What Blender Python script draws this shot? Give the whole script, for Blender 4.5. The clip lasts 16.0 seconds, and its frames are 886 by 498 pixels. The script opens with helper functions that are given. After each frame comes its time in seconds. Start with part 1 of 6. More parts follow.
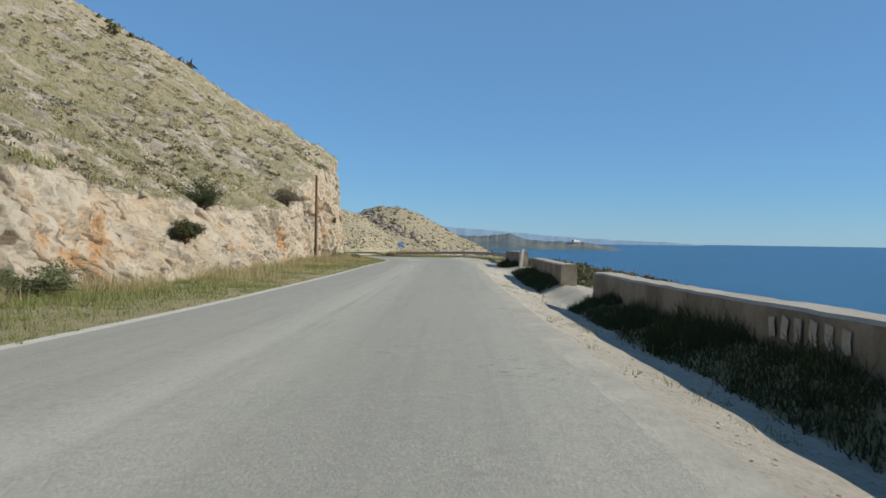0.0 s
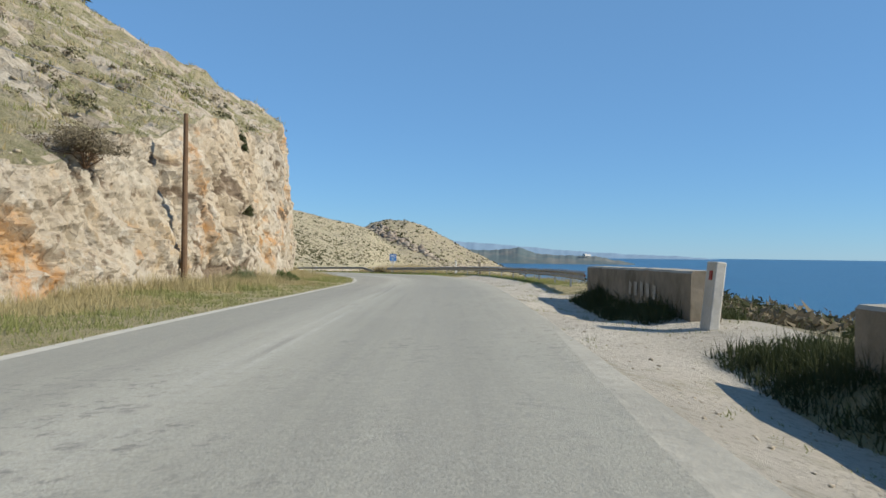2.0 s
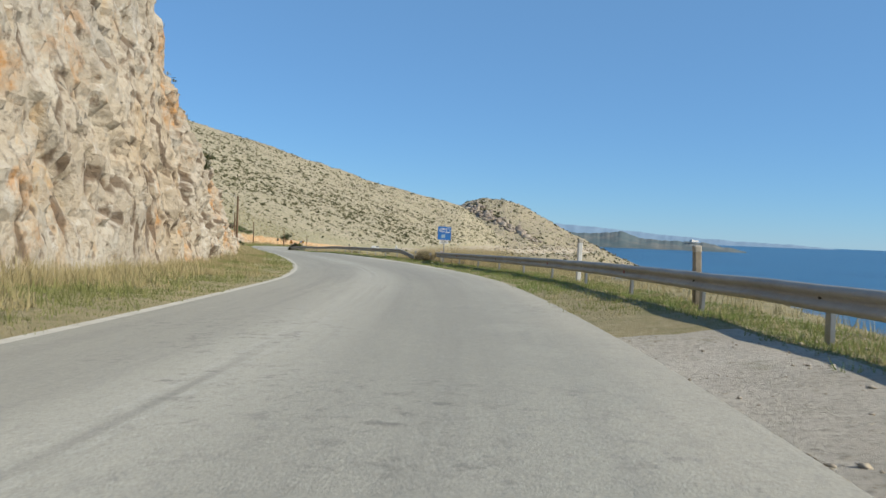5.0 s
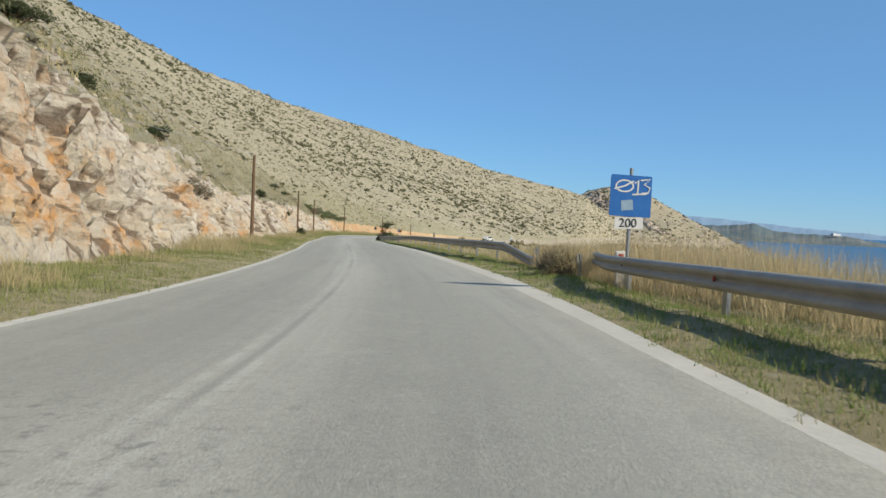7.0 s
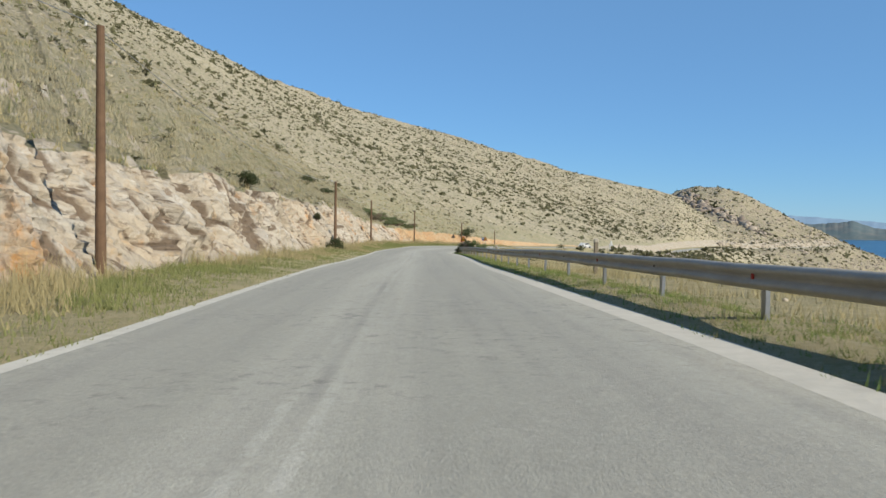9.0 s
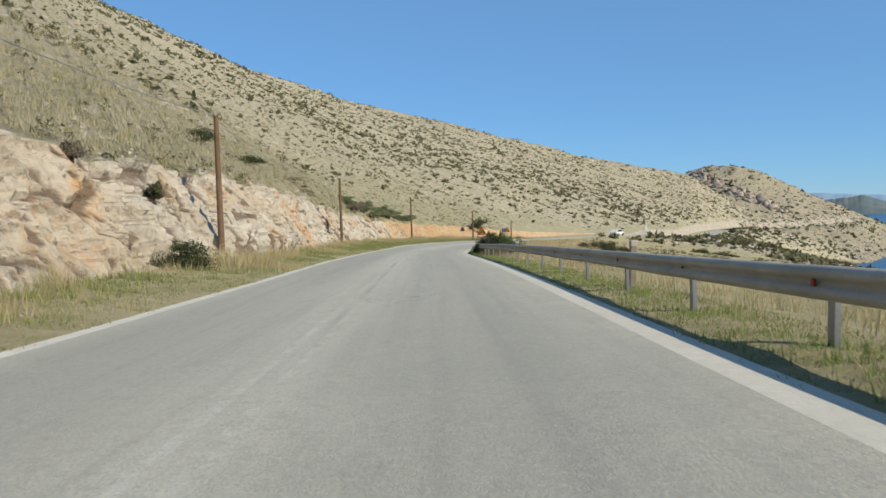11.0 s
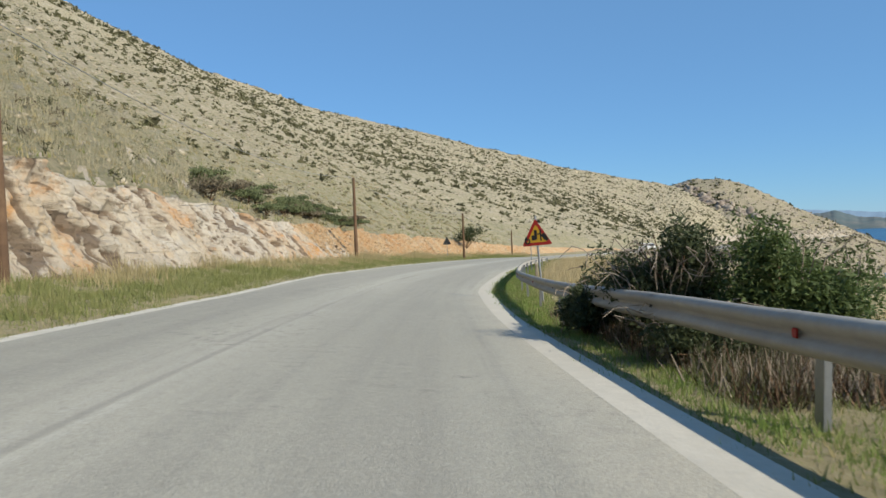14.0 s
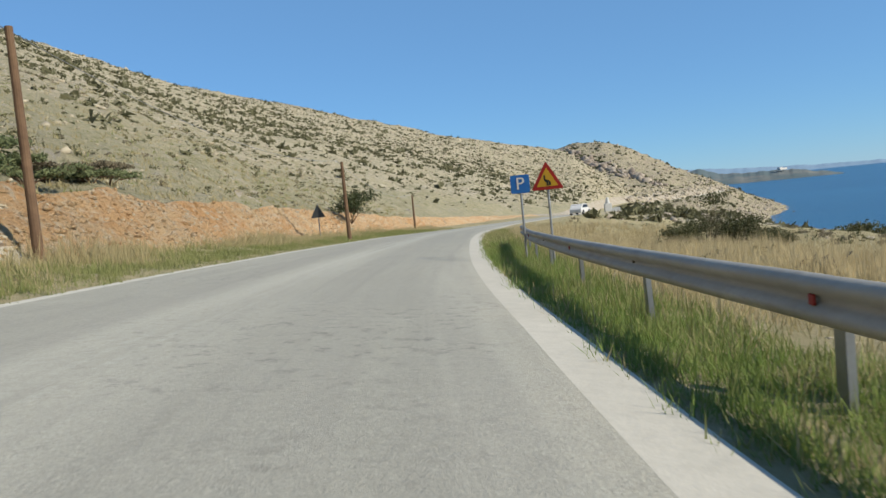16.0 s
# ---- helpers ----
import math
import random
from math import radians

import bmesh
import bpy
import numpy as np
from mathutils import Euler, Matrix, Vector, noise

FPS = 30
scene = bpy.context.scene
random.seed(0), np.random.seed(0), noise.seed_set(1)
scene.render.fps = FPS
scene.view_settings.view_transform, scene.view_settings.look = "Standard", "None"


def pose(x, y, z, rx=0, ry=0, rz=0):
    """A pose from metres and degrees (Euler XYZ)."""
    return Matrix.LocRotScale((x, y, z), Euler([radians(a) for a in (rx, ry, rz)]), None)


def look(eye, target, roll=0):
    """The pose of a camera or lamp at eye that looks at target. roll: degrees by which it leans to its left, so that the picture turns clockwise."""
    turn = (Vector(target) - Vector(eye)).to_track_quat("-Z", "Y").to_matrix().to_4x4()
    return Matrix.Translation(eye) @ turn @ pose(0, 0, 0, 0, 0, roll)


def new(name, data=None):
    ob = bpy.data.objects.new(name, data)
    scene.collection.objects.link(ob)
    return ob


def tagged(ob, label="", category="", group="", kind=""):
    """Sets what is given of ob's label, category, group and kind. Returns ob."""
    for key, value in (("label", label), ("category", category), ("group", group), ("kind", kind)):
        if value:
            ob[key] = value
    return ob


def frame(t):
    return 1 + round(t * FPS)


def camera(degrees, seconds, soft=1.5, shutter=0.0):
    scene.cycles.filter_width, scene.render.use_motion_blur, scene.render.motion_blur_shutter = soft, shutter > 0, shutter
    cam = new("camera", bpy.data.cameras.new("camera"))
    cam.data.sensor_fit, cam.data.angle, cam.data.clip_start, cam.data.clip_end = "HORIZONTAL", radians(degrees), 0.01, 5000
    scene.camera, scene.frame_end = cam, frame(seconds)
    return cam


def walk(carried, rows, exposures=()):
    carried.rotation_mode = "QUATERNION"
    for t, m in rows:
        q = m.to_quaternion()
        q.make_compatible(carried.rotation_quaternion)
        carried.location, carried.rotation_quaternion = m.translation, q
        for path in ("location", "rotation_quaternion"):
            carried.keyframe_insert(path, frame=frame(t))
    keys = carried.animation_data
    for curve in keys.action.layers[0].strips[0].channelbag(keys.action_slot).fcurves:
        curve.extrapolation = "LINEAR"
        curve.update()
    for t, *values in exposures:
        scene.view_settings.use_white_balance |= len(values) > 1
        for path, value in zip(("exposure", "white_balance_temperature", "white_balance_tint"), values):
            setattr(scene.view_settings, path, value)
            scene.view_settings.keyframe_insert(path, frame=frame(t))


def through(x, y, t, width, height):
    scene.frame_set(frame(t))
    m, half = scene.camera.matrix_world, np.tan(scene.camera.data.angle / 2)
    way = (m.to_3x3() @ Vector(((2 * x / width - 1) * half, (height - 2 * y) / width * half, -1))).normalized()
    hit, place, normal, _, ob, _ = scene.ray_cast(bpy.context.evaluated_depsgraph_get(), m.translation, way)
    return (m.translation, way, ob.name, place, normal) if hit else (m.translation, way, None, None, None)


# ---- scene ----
cam = camera(61.0, 16.0, shutter=0.05)
PATH = [
    (0, look((0.000, 0.000, 1.250), (-0.071, 19.998, 0.983), 0.78)),
    (0.5, look((0.112, 7.287, 1.079), (-0.164, 27.275, 0.448), 0.45)),
    (1, look((0.215, 14.685, 0.945), (-0.119, 34.680, 0.622), 0.41)),
    (1.5, look((0.197, 22.138, 0.857), (-0.135, 42.134, 0.706), 0.11)),
    (2, look((0.252, 29.603, 0.833), (-0.073, 49.600, 0.946), 0.68)),
    (2.5, look((0.315, 36.974, 0.800), (-0.138, 56.968, 0.976), 1.64)),
    (3, look((0.378, 44.179, 0.788), (-0.267, 64.168, 0.903), 2.11)),
    (3.5, look((0.374, 51.452, 0.717), (-0.606, 71.428, 0.686), 2.17)),
    (4, look((0.274, 58.630, 0.607), (-1.237, 78.573, 0.510), 1.88)),
    (4.2, look((0.245, 61.464, 0.555), (-1.583, 81.379, 0.314), 1.64)),
    (6.3, look((-3.455, 92.614, -0.023), (-8.295, 112.010, -0.627), 3.65)),
    (6.5, look((-4.064, 95.638, -0.106), (-9.325, 114.925, -0.671), 3.40)),
    (7, look((-6.176, 103.220, -0.318), (-12.085, 122.309, -1.153), 2.54)),
    (7.5, look((-8.760, 110.818, -0.539), (-15.310, 129.690, -1.510), 2.29)),
    (8, look((-11.928, 118.474, -0.713), (-19.143, 137.109, -1.558), 2.11)),
    (8.2, look((-13.315, 121.490, -0.777), (-20.745, 140.045, -1.467), 2.24)),
    (10.3, look((-28.187, 154.394, -1.490), (-36.169, 172.715, -2.294), -1.49)),
    (10.5, look((-29.298, 157.077, -1.572), (-37.182, 175.438, -2.395), -1.65)),
    (11, look((-32.179, 163.663, -1.790), (-40.133, 181.995, -2.614), -1.93)),
    (11.5, look((-35.081, 170.327, -2.000), (-42.930, 188.712, -2.640), -1.66)),
    (12, look((-37.929, 177.043, -2.175), (-45.764, 195.438, -2.662), -1.31)),
    (12.5, look((-40.869, 183.778, -2.320), (-48.567, 202.232, -2.752), -1.61)),
    (13, look((-43.916, 190.868, -2.510), (-51.506, 209.365, -3.008), -1.48)),
    (13.5, look((-47.065, 198.062, -2.748), (-54.511, 216.619, -3.189), -1.85)),
    (14, look((-50.188, 205.269, -2.980), (-57.473, 223.891, -3.360), -2.19)),
    (14.5, look((-53.213, 212.510, -3.230), (-59.879, 231.357, -3.817), -2.60)),
    (15, look((-56.013, 219.795, -3.544), (-61.993, 238.871, -4.131), -4.24)),
    (15.5, look((-58.607, 227.249, -3.765), (-63.821, 246.528, -4.832), -5.08)),
    (16, look((-60.929, 234.818, -3.936), (-65.308, 254.296, -5.126), -5.73)),
]
walk(cam, PATH, [(0.0, 0.2), (1.0, 0.32), (2.5, 0.38), (16.0, 0.38)])

# ---- world, sun ----
SUN_ELEV, SUN_AZ = 32.0, 105.7
world = bpy.data.worlds.new("sky_world")
scene.world = world
world.use_nodes = True
wn = world.node_tree.nodes
sky = wn.new("ShaderNodeTexSky")
sky.sky_type = "NISHITA"
sky.sun_disc = False
sky.sun_elevation, sky.sun_rotation = radians(SUN_ELEV), radians(SUN_AZ)
sky.altitude, sky.air_density, sky.dust_density, sky.ozone_density = 1200, 1.0, 0.0, 8.0
wn["Background"].inputs["Strength"].default_value = 0.095
clear = wn.new("ShaderNodeMix")
clear.data_type, clear.blend_type = "RGBA", "MULTIPLY"
clear.inputs[0].default_value, clear.inputs[7].default_value = 1.0, (0.86, 1.045, 1.09, 1)
world.node_tree.links.new(sky.outputs[0], clear.inputs[6])
haze = wn.new("ShaderNodeMix")
haze.data_type = "RGBA"
haze.inputs[0].default_value, haze.inputs[7].default_value = 0.5, (1.6, 3.3, 5.6, 1)
world.node_tree.links.new(clear.outputs[2], haze.inputs[6])
world.node_tree.links.new(haze.outputs[2], wn["Background"].inputs["Color"])
sun = new("sun", bpy.data.lights.new("sun", "SUN"))
sun.data.energy, sun.data.angle, sun.data.color = 4.9, radians(0.5), (1.0, 0.91, 0.745)
_az, _el = radians(SUN_AZ), radians(SUN_ELEV)
SUN_WAY = Vector((math.sin(_az) * math.cos(_el), math.cos(_az) * math.cos(_el), math.sin(_el)))
sun.matrix_world = look((60, 0, 80), Vector((60, 0, 80)) - SUN_WAY)


# ---- materials ----
TRUE_TONE = 0.74  # the colours below are named by eye; this brings them to real reflectance


def material(name, rough=0.9, metal=0.0):
    m = bpy.data.materials.new(name)
    m.use_nodes = True
    b = m.node_tree.nodes["Principled BSDF"]
    b.inputs["Roughness"].default_value, b.inputs["Metallic"].default_value = rough, metal
    b.inputs["Specular IOR Level"].default_value = 0.25
    return m, m.node_tree, b


def node(tree, kind, **values):
    n = tree.nodes.new(kind)
    for k, v in values.items():
        n.inputs[k.replace("_", " ")].default_value = v
    return n


def place_of(tree, stretch=(1, 1, 1), local=False):
    """World position (or the object's own), scaled by axis."""
    if local:
        src = tree.nodes.new("ShaderNodeTexCoord").outputs["Object"]
    else:
        src = tree.nodes.new("ShaderNodeNewGeometry").outputs["Position"]
    if stretch == (1, 1, 1):
        return src
    mp = tree.nodes.new("ShaderNodeMapping")
    mp.inputs["Scale"].default_value = stretch
    tree.links.new(src, mp.inputs["Vector"])
    return mp.outputs[0]


def grain(tree, at, scale, detail=6.0, rough=0.6, low=0.35, high=0.65, warp=0.0):
    """Noise between 0 and 1, with its contrast raised between low and high."""
    n = node(tree, "ShaderNodeTexNoise", Scale=scale, Detail=detail, Roughness=rough, Distortion=warp)
    tree.links.new(at, n.inputs["Vector"])
    r = node(tree, "ShaderNodeMapRange")
    r.inputs["From Min"].default_value, r.inputs["From Max"].default_value = low, high
    tree.links.new(n.outputs["Fac"], r.inputs["Value"])
    return r.outputs["Result"]


def mixed(tree, fac, a, b):
    """Colour a where fac is 0, b where it is 1; a and b are colours or sockets."""
    m = tree.nodes.new("ShaderNodeMix")
    m.data_type = "RGBA"
    for k, v in ((6, a), (7, b)):
        if isinstance(v, tuple):
            m.inputs[k].default_value = (*(TRUE_TONE * x for x in v), 1)
        else:
            tree.links.new(v, m.inputs[k])
    if isinstance(fac, float):
        m.inputs[0].default_value = fac
    else:
        tree.links.new(fac, m.inputs[0])
    return m.outputs[2]


def math_of(tree, op, a, b):
    m = tree.nodes.new("ShaderNodeMath")
    m.operation = op
    for k, v in ((0, a), (1, b)):
        if isinstance(v, (float, int)):
            m.inputs[k].default_value = v
        else:
            tree.links.new(v, m.inputs[k])
    return m.outputs[0]


def bumped(tree, bsdf, height, strength=0.5, distance=0.1):
    b = node(tree, "ShaderNodeBump", Strength=strength, Distance=distance)
    tree.links.new(height, b.inputs["Height"])
    tree.links.new(b.outputs[0], bsdf.inputs["Normal"])


def coloured(tree, bsdf, colour):
    tree.links.new(colour, bsdf.inputs["Base Color"])


def rock_material(name, stain=1.0, tone=1.0, jointed=True):
    """Broken limestone: blocks of slightly different tone, chipped relief, rust stains and grey lichen in patches;
    shade painted into hollows and clefts.
    """
    m, t, b = material(name, 0.95)
    shade = lambda *c: tuple(tone * v for v in c)
    p, tall = place_of(t), place_of(t, (1, 1, 0.6))
    bent = t.nodes.new("ShaderNodeVectorMath")
    bent.operation = "MULTIPLY_ADD"
    swirl = node(t, "ShaderNodeTexNoise", Scale=1.3, Detail=4.0, Roughness=0.6)
    t.links.new(p, swirl.inputs["Vector"])
    t.links.new(swirl.outputs["Color"], bent.inputs[0])
    bent.inputs[1].default_value = (0.8, 0.8, 0.8)
    t.links.new(p, bent.inputs[2])
    c = mixed(t, grain(t, p, 0.5, 8, 0.7), shade(0.51, 0.44, 0.335), shade(0.67, 0.61, 0.50))
    tint = node(t, "ShaderNodeTexVoronoi", Scale=0.85)
    t.links.new(bent.outputs[0], tint.inputs["Vector"])
    rgb = t.nodes.new("ShaderNodeSeparateColor")
    t.links.new(tint.outputs["Color"], rgb.inputs[0])
    c = mixed(t, math_of(t, "MULTIPLY", rgb.outputs[0], 0.38), c, shade(0.72, 0.69, 0.62))
    c = mixed(t, math_of(t, "MULTIPLY", rgb.outputs[1], 0.34), c, shade(0.50, 0.395, 0.27))
    broken = grain(t, p, 1.6, 8, 0.72, 0.36, 0.58)
    c = mixed(t, math_of(t, "MULTIPLY", grain(t, p, 0.10, 5, 0.6, 0.52, 0.64), 0.30 * stain), c, (0.57, 0.43, 0.26))
    c = mixed(t, math_of(t, "MULTIPLY", math_of(t, "MULTIPLY", grain(t, p, 0.17, 7, 0.68, 0.55, 0.62, 0.6), broken), 0.95 * stain), c, (0.54, 0.28, 0.095))
    c = mixed(t, math_of(t, "MULTIPLY", grain(t, tall, 0.7, 8, 0.7, 0.57, 0.67, 0.4), 0.6 * stain), c, (0.55, 0.37, 0.18))
    c = mixed(t, math_of(t, "MULTIPLY", grain(t, p, 0.3, 8, 0.7, 0.54, 0.64, 0.5), 0.5), c, shade(0.50, 0.48, 0.435))
    c = mixed(t, math_of(t, "MULTIPLY", grain(t, p, 0.8, 8, 0.72, 0.58, 0.66, 0.4), 0.6), c, shade(0.80, 0.77, 0.70))
    c = mixed(t, math_of(t, "MULTIPLY", grain(t, p, 4.5, 8, 0.75, 0.53, 0.64), 0.5), c, shade(0.36, 0.29, 0.21))
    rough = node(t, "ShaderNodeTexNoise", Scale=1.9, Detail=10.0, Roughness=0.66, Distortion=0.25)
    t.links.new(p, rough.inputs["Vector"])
    # Low spots of the bump noise get a dark colour, as shaded hollows.
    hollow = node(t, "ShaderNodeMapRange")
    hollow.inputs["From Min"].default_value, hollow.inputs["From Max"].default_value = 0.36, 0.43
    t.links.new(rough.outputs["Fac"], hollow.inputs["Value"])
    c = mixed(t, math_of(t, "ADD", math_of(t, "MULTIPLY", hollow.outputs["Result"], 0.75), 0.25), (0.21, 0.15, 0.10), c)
    if jointed:
        joint = t.nodes.new("ShaderNodeSeparateXYZ")
        t.links.new(t.nodes.new("ShaderNodeUVMap").outputs[0], joint.inputs[0])
        # Crevice shade painted into the base colour along the cleft mask.
        cleft_shade = node(t, "ShaderNodeMapRange")
        cleft_shade.inputs["From Min"].default_value, cleft_shade.inputs["From Max"].default_value = 0.15, 0.45
        t.links.new(math_of(t, "ADD", joint.outputs[0], math_of(t, "MULTIPLY", math_of(t, "SUBTRACT", rough.outputs["Fac"], 0.5), 1.2)), cleft_shade.inputs["Value"])
        c = mixed(t, math_of(t, "MULTIPLY", cleft_shade.outputs["Result"], 0.85), c, (0.15, 0.105, 0.07))
    coloured(t, b, c)
    chip = node(t, "ShaderNodeTexVoronoi", Scale=2.6)
    t.links.new(bent.outputs[0], chip.inputs["Vector"])
    h = math_of(t, "ADD", rough.outputs["Fac"], math_of(t, "ADD", math_of(t, "MULTIPLY", chip.outputs["Distance"], 0.3), math_of(t, "MULTIPLY", grain(t, p, 9.0, 8, 0.7, 0.2, 0.8), 0.12)))
    bumped(t, b, h, 1.0, 0.19)
    return m


def bank_material():
    m, t, b = material("rusty_rubble_bank", 1.0)
    p = place_of(t)
    c = mixed(t, grain(t, p, 0.4, 6, 0.65), (0.70, 0.41, 0.19), (0.74, 0.54, 0.32))
    c = mixed(t, grain(t, p, 2.6, 7, 0.7, 0.5, 0.64), c, (0.72, 0.60, 0.44))
    c = mixed(t, math_of(t, "MULTIPLY", grain(t, p, 5.0, 7, 0.7, 0.57, 0.67), 0.8), c, (0.24, 0.13, 0.06))
    coloured(t, b, c)
    bumped(t, b, grain(t, p, 3.4, 10, 0.75, 0.2, 0.8), 1.0, 0.25)
    return m


def hill_material(name, rock=(0.49, 0.43, 0.315), low=0.57, meadow=False):
    """Stony slope; with meadow, dry grass where the sheet's own "meadow" value is high."""
    m, t, b = material(name, 1.0)
    p = place_of(t)
    c = mixed(t, grain(t, p, 0.03, 5, 0.6, 0.38, 0.62), (0.385, 0.35, 0.225), (0.44, 0.395, 0.26))
    c = mixed(t, math_of(t, "MULTIPLY", grain(t, p, 0.15, 6, 0.7, 0.53, 0.62), 0.6), c, rock)
    c = mixed(t, math_of(t, "MULTIPLY", grain(t, p, 0.10, 7, 0.7, 0.53, 0.64), 0.45), c, (0.27, 0.255, 0.135))
    c = mixed(t, grain(t, p, 0.45, 8, 0.75, 0.50, 0.60), c, rock)
    c = mixed(t, math_of(t, "MULTIPLY", grain(t, p, 1.0, 8, 0.75, low, low + 0.09), 0.6), c, (0.22, 0.19, 0.09))
    c = mixed(t, math_of(t, "MULTIPLY", grain(t, p, 2.4, 6, 0.75, 0.55, 0.66), 0.85), c, (0.55, 0.50, 0.40))
    h = grain(t, p, 1.6 if meadow else 0.8, 12, 0.75, 0.2, 0.8)
    for size, cover in ((0.75, 0.34), (1.7, 0.42)) if meadow else ():
        bent = t.nodes.new("ShaderNodeVectorMath")
        bent.operation = "MULTIPLY_ADD"
        swirl = node(t, "ShaderNodeTexNoise", Scale=2.0 * size, Detail=3.0)
        t.links.new(p, swirl.inputs["Vector"])
        t.links.new(swirl.outputs["Color"], bent.inputs[0])
        bent.inputs[1].default_value = (0.6 / size,) * 3
        t.links.new(p, bent.inputs[2])
        cell = node(t, "ShaderNodeTexVoronoi", Scale=size)
        t.links.new(bent.outputs[0], cell.inputs["Vector"])
        rgb = t.nodes.new("ShaderNodeSeparateColor")
        t.links.new(cell.outputs["Color"], rgb.inputs[0])
        there = math_of(t, "LESS_THAN", rgb.outputs[0], cover)
        round_off = node(t, "ShaderNodeMapRange")
        round_off.inputs["From Min"].default_value, round_off.inputs["From Max"].default_value = 0.42, 0.32
        t.links.new(cell.outputs["Distance"], round_off.inputs["Value"])
        stone = math_of(t, "MULTIPLY", there, round_off.outputs["Result"])
        weed = math_of(t, "MULTIPLY", math_of(t, "GREATER_THAN", rgb.outputs[0], 0.80), round_off.outputs["Result"])
        c = mixed(t, stone, c, mixed(t, rgb.outputs[1], (0.45, 0.40, 0.30), (0.60, 0.535, 0.41)))
        c = mixed(t, math_of(t, "MULTIPLY", weed, 0.8), c, (0.20, 0.195, 0.105))
        h = math_of(t, "ADD", h, math_of(t, "MULTIPLY", stone, 0.35 / size))
    if meadow:
        g = mixed(t, grain(t, p, 0.25, 5, 0.6), (0.475, 0.42, 0.275), (0.365, 0.34, 0.21))
        g = mixed(t, grain(t, p, 1.7, 7, 0.7, 0.47, 0.66), g, (0.255, 0.255, 0.13))
        g = mixed(t, grain(t, p, 6.0, 6, 0.7, 0.5, 0.7), g, (0.47, 0.42, 0.30))
        g = mixed(t, math_of(t, "MULTIPLY", grain(t, p, 0.9, 8, 0.75, 0.55, 0.62), 0.8), g, (0.43, 0.395, 0.33))
        soft = t.nodes.new("ShaderNodeSeparateXYZ")
        t.links.new(t.nodes.new("ShaderNodeUVMap").outputs[0], soft.inputs[0])
        edge = math_of(t, "ADD", soft.outputs[0], math_of(t, "SUBTRACT", math_of(t, "MULTIPLY", grain(t, p, 0.22, 7, 0.7, 0.25, 0.75), 1.4), 0.7))
        r = node(t, "ShaderNodeMapRange")
        r.inputs["From Min"].default_value, r.inputs["From Max"].default_value = 0.35, 0.65
        t.links.new(edge, r.inputs["Value"])
        c = mixed(t, r.outputs["Result"], c, g)
    coloured(t, b, c)
    bumped(t, b, h, 1.0, 0.24 if meadow else 0.8)
    return m


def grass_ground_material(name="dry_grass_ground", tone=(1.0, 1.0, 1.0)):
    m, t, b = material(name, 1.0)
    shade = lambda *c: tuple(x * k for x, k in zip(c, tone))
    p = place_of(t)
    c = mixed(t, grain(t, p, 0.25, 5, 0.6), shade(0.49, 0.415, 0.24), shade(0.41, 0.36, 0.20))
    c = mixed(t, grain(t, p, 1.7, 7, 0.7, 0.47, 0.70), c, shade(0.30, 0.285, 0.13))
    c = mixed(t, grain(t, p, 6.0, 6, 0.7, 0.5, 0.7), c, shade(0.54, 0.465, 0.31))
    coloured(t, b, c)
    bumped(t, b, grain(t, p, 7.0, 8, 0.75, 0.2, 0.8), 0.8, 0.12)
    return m


